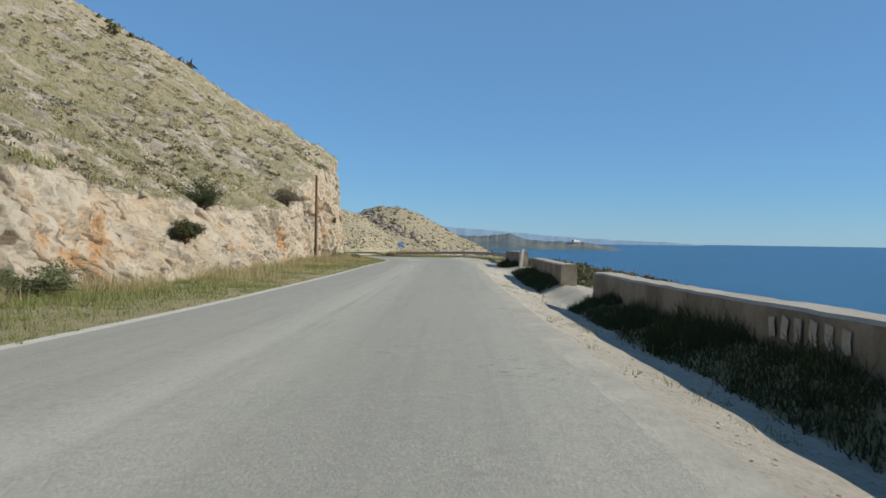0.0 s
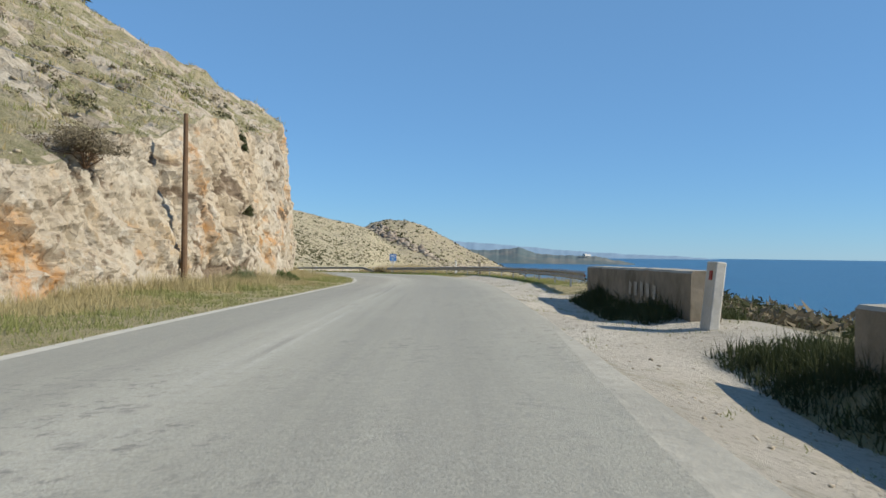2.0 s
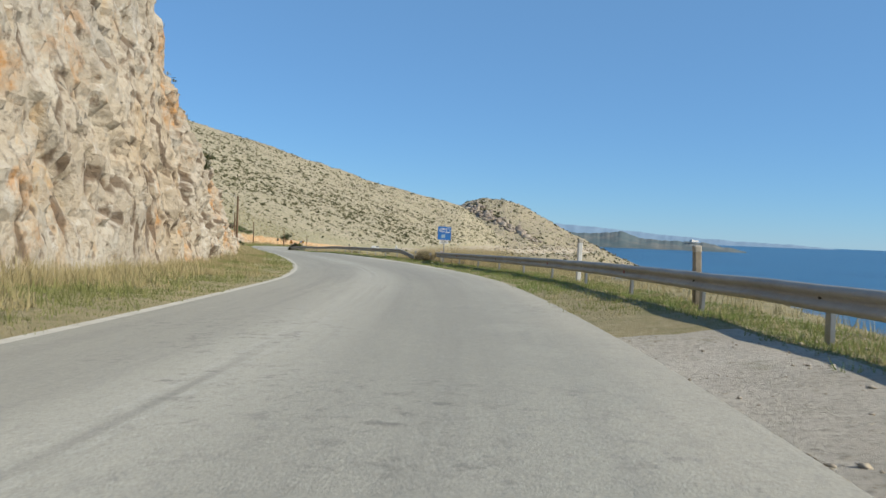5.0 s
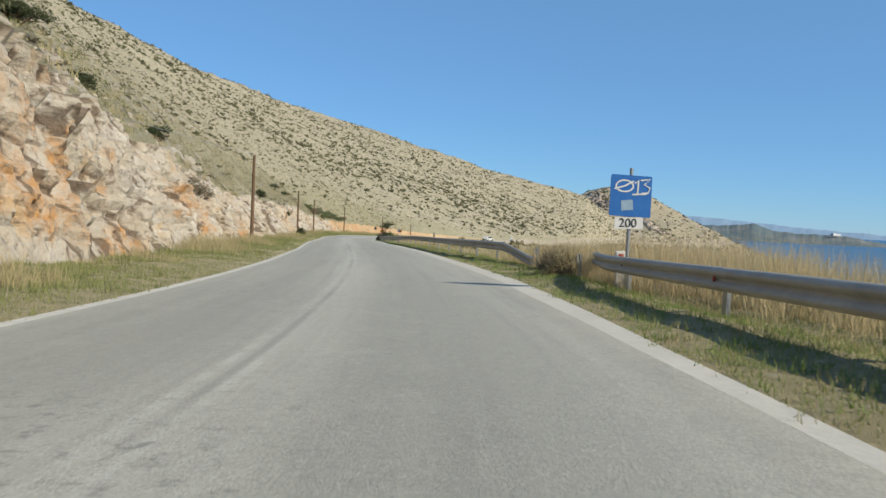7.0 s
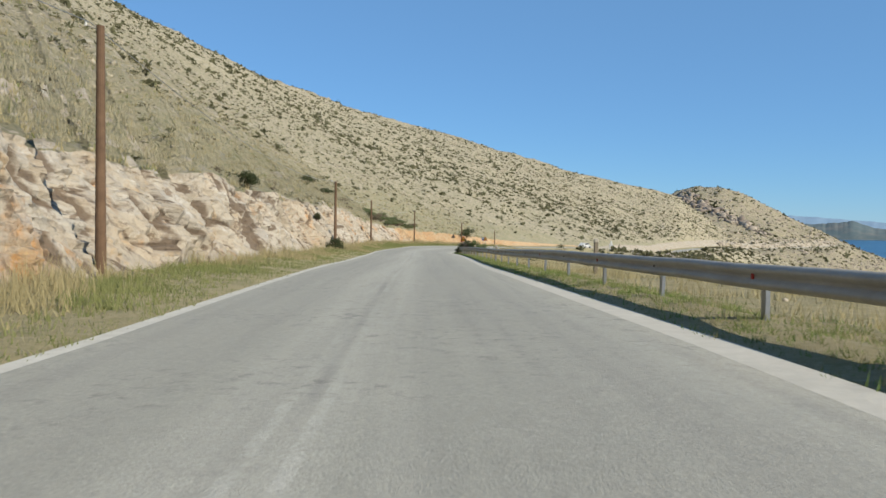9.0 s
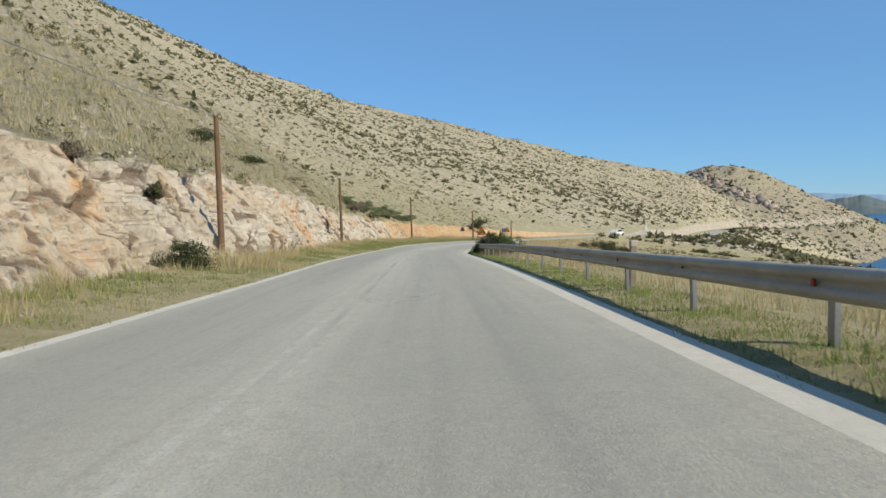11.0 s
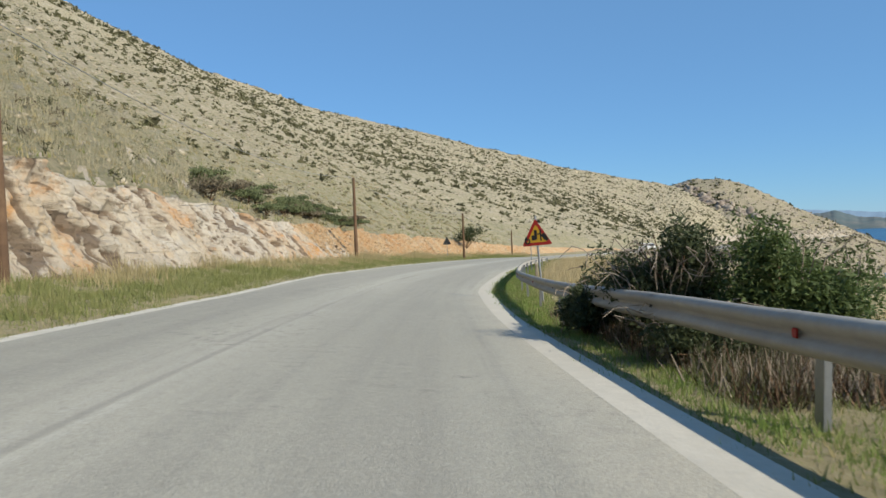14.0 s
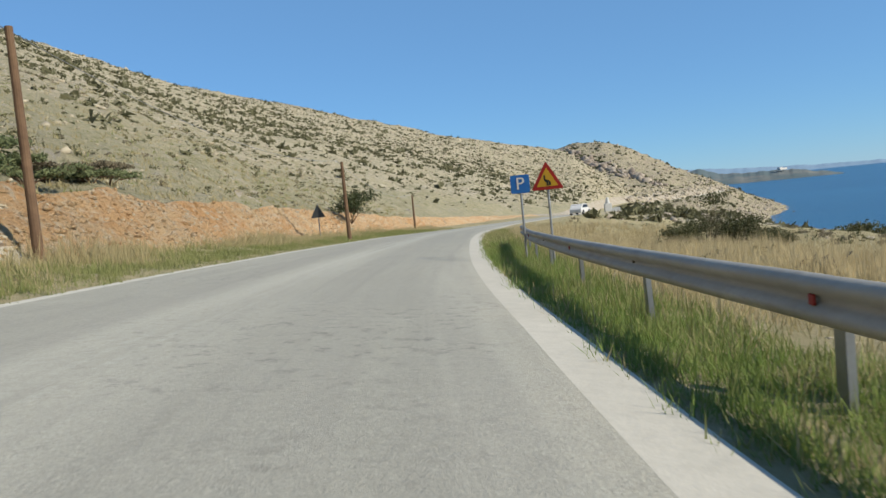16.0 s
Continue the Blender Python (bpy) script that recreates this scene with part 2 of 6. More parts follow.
def asphalt_material():
    """Bleached asphalt; the road's own u runs along it and v across it from the middle line, for streaks of wear and the faded paint."""
    m, t, b = material("worn_asphalt", 0.8)
    p = place_of(t)
    uv = t.nodes.new("ShaderNodeUVMap").outputs[0]
    mp = t.nodes.new("ShaderNodeMapping")
    mp.inputs["Scale"].default_value = (0.03, 1.0, 1)
    t.links.new(uv, mp.inputs["Vector"])
    streak = mp.outputs[0]
    c = mixed(t, grain(t, p, 0.10, 6, 0.62), (0.42, 0.41, 0.345), (0.49, 0.475, 0.395))
    c = mixed(t, math_of(t, "MULTIPLY", grain(t, streak, 0.55, 5, 0.6, 0.44, 0.60), 0.55), c, (0.57, 0.55, 0.465))
    c = mixed(t, math_of(t, "MULTIPLY", grain(t, streak, 0.8, 6, 0.65, 0.52, 0.66, 0.3), 0.45), c, (0.34, 0.33, 0.285))
    c = mixed(t, math_of(t, "MULTIPLY", grain(t, streak, 3.2, 6, 0.65, 0.50, 0.66), 0.32), c, (0.31, 0.30, 0.265))
    c = mixed(t, math_of(t, "MULTIPLY", grain(t, p, 0.8, 9, 0.75, 0.52, 0.66), 0.5), c, (0.54, 0.52, 0.44))
    sides = t.nodes.new("ShaderNodeSeparateXYZ")
    t.links.new(uv, sides.inputs[0])
    away = math_of(t, "ABSOLUTE", sides.outputs[1], 0.0)
    middle = node(t, "ShaderNodeMapRange")
    middle.inputs["From Min"].default_value, middle.inputs["From Max"].default_value = 1.1, 0.2
    t.links.new(away, middle.inputs["Value"])
    c = mixed(t, math_of(t, "MULTIPLY", math_of(t, "MULTIPLY", middle.outputs["Result"], grain(t, streak, 1.4, 5, 0.6, 0.35, 0.6)), 0.6), c, (0.62, 0.60, 0.51))
    lane = node(t, "ShaderNodeMapRange")
    lane.interpolation_type = "SMOOTHSTEP"
    lane.inputs["From Min"].default_value, lane.inputs["From Max"].default_value = 1.3, 0.5
    t.links.new(math_of(t, "ABSOLUTE", math_of(t, "SUBTRACT", away, 1.75), 0.0), lane.inputs["Value"])
    c = mixed(t, math_of(t, "MULTIPLY", math_of(t, "MULTIPLY", lane.outputs["Result"], grain(t, streak, 1.1, 6, 0.6, 0.30, 0.62)), 0.5), c, (0.33, 0.32, 0.275))
    dusty = node(t, "ShaderNodeMapRange")
    dusty.inputs["From Min"].default_value, dusty.inputs["From Max"].default_value = 3.1, 3.8
    t.links.new(math_of(t, "ADD", sides.outputs[1], math_of(t, "SUBTRACT", grain(t, p, 0.5, 6, 0.7, 0.2, 0.8), 0.5)), dusty.inputs["Value"])
    c = mixed(t, math_of(t, "MULTIPLY", dusty.outputs["Result"], 0.6), c, (0.62, 0.575, 0.465))
    seam = node(t, "ShaderNodeMapRange")
    seam.inputs["From Min"].default_value, seam.inputs["From Max"].default_value = 0.07, 0.02
    t.links.new(math_of(t, "ABSOLUTE", math_of(t, "SUBTRACT", sides.outputs[1], 0.02), 0.0), seam.inputs["Value"])
    c = mixed(t, math_of(t, "MULTIPLY", math_of(t, "MULTIPLY", seam.outputs["Result"], grain(t, p, 0.12, 4, 0.6, 0.46, 0.60)), 0.5), c, (0.27, 0.265, 0.235))
    paint = node(t, "ShaderNodeMapRange")
    paint.inputs["From Min"].default_value, paint.inputs["From Max"].default_value = 0.055, 0.035
    t.links.new(math_of(t, "ABSOLUTE", math_of(t, "SUBTRACT", away, 0.13), 0.0), paint.inputs["Value"])
    flaked = math_of(t, "MULTIPLY", grain(t, p, 0.09, 4, 0.6, 0.38, 0.55), grain(t, p, 3.0, 8, 0.75, 0.42, 0.60))
    c = mixed(t, math_of(t, "MULTIPLY", math_of(t, "MULTIPLY", paint.outputs["Result"], flaked), 0.7), c, (0.66, 0.645, 0.57))
    blot = math_of(t, "MULTIPLY", grain(t, p, 4.5, 8, 0.78, 0.53, 0.63), grain(t, p, 0.2, 5, 0.65, 0.50, 0.60))
    c = mixed(t, math_of(t, "MULTIPLY", blot, 0.7), c, (0.19, 0.187, 0.17))
    c = mixed(t, math_of(t, "MULTIPLY", grain(t, p, 6.5, 7, 0.78, 0.52, 0.66), 0.35), c, (0.30, 0.293, 0.255))
    c = mixed(t, math_of(t, "MULTIPLY", grain(t, p, 16.0, 5, 0.75, 0.5, 0.66), 0.3), c, (0.62, 0.60, 0.52))
    c = mixed(t, math_of(t, "MULTIPLY", grain(t, p, 45.0, 4, 0.7, 0.4, 0.65), 0.4), c, (0.23, 0.225, 0.205))
    coloured(t, b, c)
    bumped(t, b, math_of(t, "ADD", grain(t, p, 50.0, 4, 0.7, 0.2, 0.8), math_of(t, "MULTIPLY", grain(t, p, 2.4, 8, 0.78, 0.4, 0.7), 0.6)), 0.5, 0.012)
    return m


def gravel_material():
    m, t, b = material("pale_gravel", 0.95)
    p = place_of(t)
    c = mixed(t, grain(t, p, 0.7, 6), (0.60, 0.55, 0.46), (0.72, 0.67, 0.575))
    c = mixed(t, math_of(t, "MULTIPLY", grain(t, p, 1.3, 7, 0.7, 0.56, 0.70), 0.55), c, (0.33, 0.30, 0.18))
    c = mixed(t, math_of(t, "MULTIPLY", grain(t, p, 14.0, 6, 0.7, 0.5, 0.65), 0.6), c, (0.32, 0.28, 0.22))
    coloured(t, b, c)
    bumped(t, b, grain(t, p, 14.0, 8, 0.75, 0.2, 0.8), 0.9, 0.05)
    return m


def simple_material(name, a, b2, scale=4.0, rough=0.8, metal=0.0, bump=0.2, local=False, low=0.35, high=0.65, through=0.0):
    """Two tones in soft patches with a fine grain."""
    m, t, b = material(name, rough, metal)
    p = place_of(t, local=local)
    c = mixed(t, grain(t, p, scale, 6, 0.65, low, high), a, b2)
    c = mixed(t, math_of(t, "MULTIPLY", grain(t, p, scale * 9, 5, 0.7), 0.25), c, tuple(0.6 * v for v in a))
    coloured(t, b, c)
    if bump:
        bumped(t, b, grain(t, p, scale * 5, 6, 0.7, 0.2, 0.8), bump, 0.02)
    if through:
        thin, mix, out = t.nodes.new("ShaderNodeBsdfTranslucent"), t.nodes.new("ShaderNodeMixShader"), t.nodes["Material Output"]
        t.links.new(c, thin.inputs["Color"])
        mix.inputs[0].default_value = through
        t.links.new(b.outputs[0], mix.inputs[1])
        t.links.new(thin.outputs[0], mix.inputs[2])
        t.links.new(mix.outputs[0], out.inputs["Surface"])
    return m


def sea_material():
    m, t, b = material("sea_water", 0.3)
    p = place_of(t)
    c = mixed(t, grain(t, p, 0.004, 4, 0.6), (0.016, 0.095, 0.200), (0.024, 0.13, 0.25))
    coloured(t, b, c)
    b.inputs["Specular IOR Level"].default_value = 0.3
    bumped(t, b, math_of(t, "ADD", grain(t, p, 0.12, 6, 0.7, 0.1, 0.9), grain(t, p, 0.9, 4, 0.6, 0.1, 0.9)), 0.5, 0.6)
    return m


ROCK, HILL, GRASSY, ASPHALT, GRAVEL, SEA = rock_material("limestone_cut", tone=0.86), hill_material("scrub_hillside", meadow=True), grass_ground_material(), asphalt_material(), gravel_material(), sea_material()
BANK_SOIL = bank_material()
OUTCROP = rock_material("grey_outcrop", 0.15, 0.78, False)
HEADLAND = hill_material("ruddy_headland", (0.46, 0.375, 0.305), 0.50)
LINE = simple_material("worn_white_line", (0.74, 0.71, 0.62), (0.60, 0.57, 0.49), 3.0, 0.8)
GUTTER = simple_material("concrete_gutter", (0.68, 0.645, 0.56), (0.58, 0.55, 0.47), 0.5, 0.9, bump=0.5, low=0.25, high=0.75)
WORN_EDGE = simple_material("worn_road_edge", (0.55, 0.52, 0.44), (0.45, 0.43, 0.365), 0.8, 0.9, bump=0.6, low=0.42, high=0.6)
PINK_STONE = simple_material("pinkish_stone", (0.50, 0.435, 0.35), (0.36, 0.31, 0.245), 0.3, 0.95, bump=0.6)
CRAG = simple_material("ruddy_crag_rock", (0.34, 0.285, 0.235), (0.235, 0.195, 0.16), 0.25, 0.95, bump=0.6)
FAR_STONE = simple_material("weathered_hill_stone", (0.58, 0.515, 0.385), (0.42, 0.37, 0.275), 0.4, 0.95, bump=0.6)
FAR_LEAF = simple_material("olive_scrub_leaves", (0.205, 0.195, 0.11), (0.14, 0.14, 0.072), 0.5, 0.9, bump=0, through=0.2)
LUSH = simple_material("lush_grass_blades", (0.215, 0.32, 0.075), (0.34, 0.41, 0.13), 1.5, 0.8, bump=0, through=0.4)
# Concrete tones: the wall's shaded side is darkened, its sunlit top painted pale.
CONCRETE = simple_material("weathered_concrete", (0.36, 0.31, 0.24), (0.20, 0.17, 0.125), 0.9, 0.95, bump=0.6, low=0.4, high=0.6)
SUNLIT_TOP_PALE_HEAD = simple_material("pale_concrete_cap", (0.54, 0.50, 0.425), (0.42, 0.385, 0.32), 1.0, 0.95, bump=0.4)
STEEL = simple_material("galvanised_steel", (0.50, 0.48, 0.435), (0.38, 0.36, 0.32), 1.2, 0.6, 0.0, 0.15)
POST_STEEL = simple_material("galvanised_post", (0.42, 0.44, 0.46), (0.33, 0.34, 0.35), 3.0, 0.4, 0.7, 0.1)
DARK_STEEL = simple_material("rusty_bolt_steel", (0.13, 0.11, 0.09), (0.09, 0.075, 0.06), 6.0, 0.7, 0.3, 0)
WOOD = simple_material("tarred_pole_wood", (0.20, 0.125, 0.075), (0.13, 0.08, 0.05), 3.0, 0.9, bump=0.4)
LEAF = simple_material("scrub_leaves", (0.13, 0.135, 0.06), (0.075, 0.085, 0.038), 2.0, 0.8, bump=0, through=0.3)
LEAF_DARK = simple_material("dark_shrub_leaves", (0.08, 0.10, 0.04), (0.05, 0.065, 0.026), 3.0, 0.7, bump=0, through=0.3)
LEAF_GREY = simple_material("dry_shrub_twigs", (0.27, 0.225, 0.155), (0.19, 0.165, 0.11), 3.0, 0.9, bump=0, through=0.2)
BUSH_LEAF = simple_material("leathery_bush_leaves", (0.105, 0.13, 0.06), (0.06, 0.08, 0.036), 2.5, 0.6, bump=0, through=0.3)
BUSH_GREEN = simple_material("green_bush_leaves", (0.15, 0.21, 0.07), (0.085, 0.125, 0.04), 2.5, 0.6, bump=0, through=0.35)
GREEN_SCRUB = simple_material("green_scrub_leaves", (0.225, 0.26, 0.125), (0.145, 0.175, 0.08), 1.5, 0.8, bump=0, through=0.3)
STRAW = simple_material("dry_grass_blades", (0.57, 0.485, 0.27), (0.46, 0.40, 0.21), 1.5, 0.9, bump=0, through=0.35)
BLEACHED = simple_material("bleached_grass_blades", (0.62, 0.56, 0.385), (0.50, 0.455, 0.30), 1.5, 0.9, bump=0, through=0.4)
PLUME = simple_material("golden_plume_grass", (0.74, 0.62, 0.38), (0.62, 0.50, 0.28), 1.5, 0.9, bump=0, through=0.5)
GREEN_GRASS = simple_material("green_grass_blades", (0.26, 0.30, 0.10), (0.38, 0.38, 0.16), 1.5, 0.8, bump=0, through=0.4)
STONE = simple_material("pale_loose_stone", (0.56, 0.50, 0.40), (0.42, 0.36, 0.27), 1.0, 0.95, bump=0.6)
BLUE = simple_material("blue_sign_sheet", (0.02, 0.13, 0.42), (0.03, 0.16, 0.46), 6.0, 0.5, bump=0)
RED = simple_material("red_sign_sheet", (0.42, 0.025, 0.02), (0.34, 0.03, 0.025), 6.0, 0.5, bump=0)
YELLOW = simple_material("yellow_sign_sheet", (0.66, 0.38, 0.03), (0.56, 0.32, 0.03), 6.0, 0.5, bump=0)
WHITE = simple_material("white_sign_sheet", (0.72, 0.72, 0.70), (0.62, 0.62, 0.60), 6.0, 0.5, bump=0)
BLACK = simple_material("black_sign_print", (0.02, 0.02, 0.02), (0.03, 0.03, 0.03), 6.0, 0.6, bump=0)
# Blue-grey air haze of the distance is mixed into these two base colours.
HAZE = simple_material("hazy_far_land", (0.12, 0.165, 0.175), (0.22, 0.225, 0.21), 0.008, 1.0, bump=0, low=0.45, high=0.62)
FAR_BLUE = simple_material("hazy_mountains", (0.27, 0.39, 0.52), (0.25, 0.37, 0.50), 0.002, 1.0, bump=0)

# ---- the line of the road ----
LINE_XY = [(-0.4, -70), (-0.3, -45), (-0.1, -20), (0, 0), (0.2, 22.1), (0.38, 44.2), (0.25, 61.5), (-0.85, 77.2), (-3.45, 92.6), (-6.2, 103.2), (-11.9, 118.4), (-20.2, 137.0), (-28.2, 154.4),
           (-35.1, 170.3), (-40.9, 183.8), (-47.1, 198.1), (-53.2, 212.5), (-58.6, 227.2), (-61.0, 235.0), (-64.6, 250.0), (-68.1, 268.8), (-70.6, 285.8), (-71.9, 313.7), (-65, 356), (-58, 400), (-55, 480),
           (-56, 580), (-42, 700), (0, 850), (60, 1000)]


def smooth_line(points, step):
    """Centripetal spline through points, sampled evenly."""
    pts = np.array(points, float)
    pts = np.vstack([2 * pts[0] - pts[1], pts, 2 * pts[-1] - pts[-2]])
    out = []
    for a, b, c, d in zip(pts, pts[1:], pts[2:], pts[3:]):
        m1 = (c - a) / (1 + (np.linalg.norm(b - a) / np.linalg.norm(c - b))) if 0 else (c - a) * np.linalg.norm(c - b) / (np.linalg.norm(b - a) + np.linalg.norm(c - b))
        m2 = (d - b) * np.linalg.norm(c - b) / (np.linalg.norm(c - b) + np.linalg.norm(d - c))
        for u in np.linspace(0, 1, 40, endpoint=False):
            out.append((2 * u**3 - 3 * u**2 + 1) * b + (u**3 - 2 * u**2 + u) * m1 + (-2 * u**3 + 3 * u**2) * c + (u**3 - u**2) * m2)
    out = np.array(out + [pts[-2]])
    run = np.r_[0, np.cumsum(np.linalg.norm(np.diff(out, axis=0), axis=1))]
    at = np.arange(0, run[-1], step)
    return np.stack([np.interp(at, run, out[:, k]) for k in range(out.shape[1])], 1)


_raw = smooth_line(LINE_XY, 0.5)
_start = int(np.argmin(np.hypot(_raw[:, 0], _raw[:, 1])))
S_AT = (np.arange(len(_raw)) - _start) * 0.5
_dir = np.gradient(_raw, axis=0)
_dir /= np.linalg.norm(_dir, axis=1)[:, None]
_k = np.ones(25) / 25
_dir = np.stack([np.convolve(np.pad(_dir[:, k], 12, mode="edge"), _k, "valid") for k in range(2)], 1)
_dir /= np.linalg.norm(_dir, axis=1)[:, None]


def table(s, knots):
    xs, ys = zip(*knots)
    return np.interp(s, xs, ys)


ROAD_Z = [(-70, 1.4), (0, 0), (7, -.17), (15, -.31), (30, -.42), (44, -.46), (58.6, -.64), (92.6, -1.27), (104, -1.57), (120, -1.96), (160, -2.74), (177, -3.25), (191, -3.57), (207, -4.0), (223, -4.48), (231, -4.79),
          (246, -5.19), (262, -5.5), (298, -6.2), (325, -6.9), (370, -7.8), (420, -10), (500, -13), (600, -14), (900, -16)]
BANK = [(-70, 0), (0, 0), (45, 1.5), (100, 1.9), (130, 1.8), (160, .7), (191, -1.4), (207, -2), (223, -3.2), (231, -4.5), (246, -5.4), (275, -4), (330, 0), (900, 0)]
EDGE_R = [(-70, 1.6), (0, 1.6), (20, 1.5), (40, 1.42), (58, 1.45), (72, 1.65), (101, 2.27), (111, 2.5), (121, 2.9), (132, 2.9), (145, 2.95), (166, 2.55), (180, 2.55), (199, 2.33), (216, 1.97), (229, 1.6), (240, 1.36), (254, 1.45), (264, 1.38), (283, 1.35), (311, 2.0), (900, 2.6)]
EDGE_L = [(-70, -5.2), (0, -5.2), (35, -5.2), (60, -5.4), (82, -5.3), (103, -5.0), (117, -4.6), (132, -4.15), (146, -4.0), (159, -4.2), (169, -4.55), (190, -4.8), (203, -5.3), (233, -5.35), (246, -5.9), (264, -6.1), (300, -5.6), (900, -4.5)]
CUT_BASE = [(-70, -9.2), (0, -9.1), (30, -9.2), (38, -9.4), (44, -9.8), (50, -10.9), (57, -10.6), (61, -10.0), (66, -9.4), (75, -9.5), (82, -9.4), (92, -9.9), (108, -9.3), (120, -8.3), (132, -7.6), (150, -7.3), (175, -7.3), (207, -7.6), (218, -8.1), (230, -8.9), (260, -9.2), (300, -9.5), (350, -10), (900, -9)]
CUT_TOP = [(-70, 3.5), (0, 3.4), (20, 3.4), (25, 3.3), (31, 3.2), (36, 3.2), (41, 3.5), (45, 3.8), (49, 4.0), (52.3, 4.45), (57, 5.6), (63.3, 7.5), (66, 8.0), (78, 9.4), (84, 11.2), (96, 12.0), (102, 11.6), (107, 8.6), (114, 6.6), (122, 6.1), (132, 5.3), (145, 4.6), (155, 3.8), (180, 3.7), (215, 3.95), (230, 3.85),
           (243, 3.2), (255, 2.7), (275, 2.6), (310, 2.4), (340, 1.6), (370, 0.8), (405, 1.1), (430, 2.6), (560, 3.6), (700, 4.6), (900, 4.6)]
_z = table(S_AT, ROAD_Z) + 0.17
_zk = np.ones(17) / 17
_z = np.convolve(np.pad(_z, 8, mode="edge"), _zk, "valid")


def road_point(s, l, up=0.0):
    """World place at arc length s along the road, l metres to the right of its line, up metres above the road's plane."""
    x, y = np.interp(s, S_AT, _raw[:, 0]), np.interp(s, S_AT, _raw[:, 1])
    dx, dy = np.interp(s, S_AT, _dir[:, 0]), np.interp(s, S_AT, _dir[:, 1])
    z = np.interp(s, S_AT, _z) + np.clip(l, -9, 6) * np.tan(np.radians(table(s, BANK)))
    return np.stack(np.broadcast_arrays(x + dy * l, y - dx * l, z + up), -1)


def heading(s):
    dx, dy = np.interp(s, S_AT, _dir[:, 0]), np.interp(s, S_AT, _dir[:, 1])
    return math.degrees(math.atan2(-dx, dy))


# ---- building helpers ----
def mesh_object(name, verts, faces, mat, smooth=True, parent=None):
    me = bpy.data.meshes.new(name)
    me.from_pydata([tuple(v) for v in np.asarray(verts, float).reshape(-1, 3)], [], [tuple(f) for f in faces])
    me.polygons.foreach_set("use_smooth", [smooth] * len(me.polygons))
    for one in mat if isinstance(mat, list) else [mat]:
        me.materials.append(one)
    me.update()
    ob = new(name, me)
    if parent:
        ob.parent = parent
    return ob


def grid_faces(rows, cols):
    i = np.arange(rows - 1)[:, None] * cols + np.arange(cols - 1)[None]
    return np.stack([i, i + 1, i + cols + 1, i + cols], -1).reshape(-1, 4).tolist()


def sheet(name, grid, mat, flip=False):
    """A surface from a grid of places (rows x cols x 3)."""
    g = np.asarray(grid)
    faces = grid_faces(g.shape[0], g.shape[1])
    if flip:
        faces = [f[::-1] for f in faces]
    return mesh_object(name, g, faces, mat)


def carried_value(ob, values):
    """Lays one value for each corner of a sheet into its first texture coordinate."""
    me = ob.data
    corner = np.empty(len(me.loops), int)
    me.loops.foreach_get("vertex_index", corner)
    flat = np.asarray(values).ravel()[corner]
    me.uv_layers.new(name="UVMap").data.foreach_set("uv", np.stack([flat, 0 * flat], 1).ravel())


def part(name, bm, mat, parent, label=""):
    me = bpy.data.meshes.new(name)
    bm.to_mesh(me)
    bm.free()
    me.materials.append(mat)
    ob = new(name, me)
    ob.parent = parent
    if label:
        tagged(ob, label)
    return ob


def box(bm, size, m=Matrix(), bevel=0.0):
    made = bmesh.ops.create_cube(bm, size=1.0, matrix=m @ Matrix.Diagonal((*size, 1)))["verts"]
    if bevel:
        edges = list({e for v in made for e in v.link_edges})
        bmesh.ops.bevel(bm, geom=edges, offset=bevel, segments=2, affect="EDGES", profile=0.5)


def rod(bm, radius, a, b, sides=10, top=None):
    a, b = Vector(a), Vector(b)
    way = b - a
    m = Matrix.Translation((a + b) / 2) @ way.to_track_quat("Z", "Y").to_matrix().to_4x4()
    bmesh.ops.create_cone(bm, cap_ends=True, segments=sides, radius1=radius, radius2=radius if top is None else top, depth=way.length, matrix=m)


def noisy(p, scale, octaves=4, seed=0.0):
    return noise.fractal(Vector((p[0] * scale + seed, p[1] * scale - seed, p[2] * scale + 2 * seed)), 1.0, 2.0, octaves)


def noise_grid(places, scale, octaves=4, seed=0.0, stretch=(1, 1, 1)):
    flat = np.asarray(places).reshape(-1, 3) * np.array(stretch)
    return np.array([noisy(p, scale, octaves, seed) for p in flat]).reshape(np.asarray(places).shape[:-1])


# ---- sea and distance ----
SEA_Z = -41.0
ring = []
for r, rise in ((0, 0), (60, 0), (200, 0), (500, 0), (1000, 0), (1800, 2), (3000, 12), (4900, 27)):
    ring.append([(r * math.cos(a), 200 + r * math.sin(a), SEA_Z + rise) for a in np.linspace(0, 2 * math.pi, 97)])
tagged(sheet("water", ring, SEA, True), "deep blue calm sea reaching to the horizon", "sea", kind="structure")


def far_land(name, mat, far, spans, base, seed, rough):
    """A distant coast: a ridge with depth, height by azimuth in degrees right of north."""
    az = np.arange(spans[0][0], spans[-1][0] + 0.01, 0.06)
    top = np.array([table(a, spans) for a in az])
    top += np.array([rough * noise.fractal(Vector((a * 0.9, seed, 0)), 1.0, 2.0, 4) for a in az]) * np.clip(top / 20, 0, 1)
    rows = []
    for k, (back, part_up) in enumerate(((-150, 0.0), (-120, 0.28), (-85, 0.5), (-50, 0.68), (-15, 0.85), (30, 1.0), (90, 0.9), (250, 0.0))):
        lump = np.array([noise.fractal(Vector((a * 0.5, seed + 0.35 * k, 0)), 1.0, 2.0, 2) for a in az])
        up = np.clip(part_up * np.maximum(top, 0.0) * (1 + 0.2 * lump * (0 < part_up < 1)), 0, None)
        d = far + back
        rows.append(np.stack([d * np.sin(np.radians(az)), d * np.cos(np.radians(az)), base + up], 1))
    return sheet(name, rows, mat)


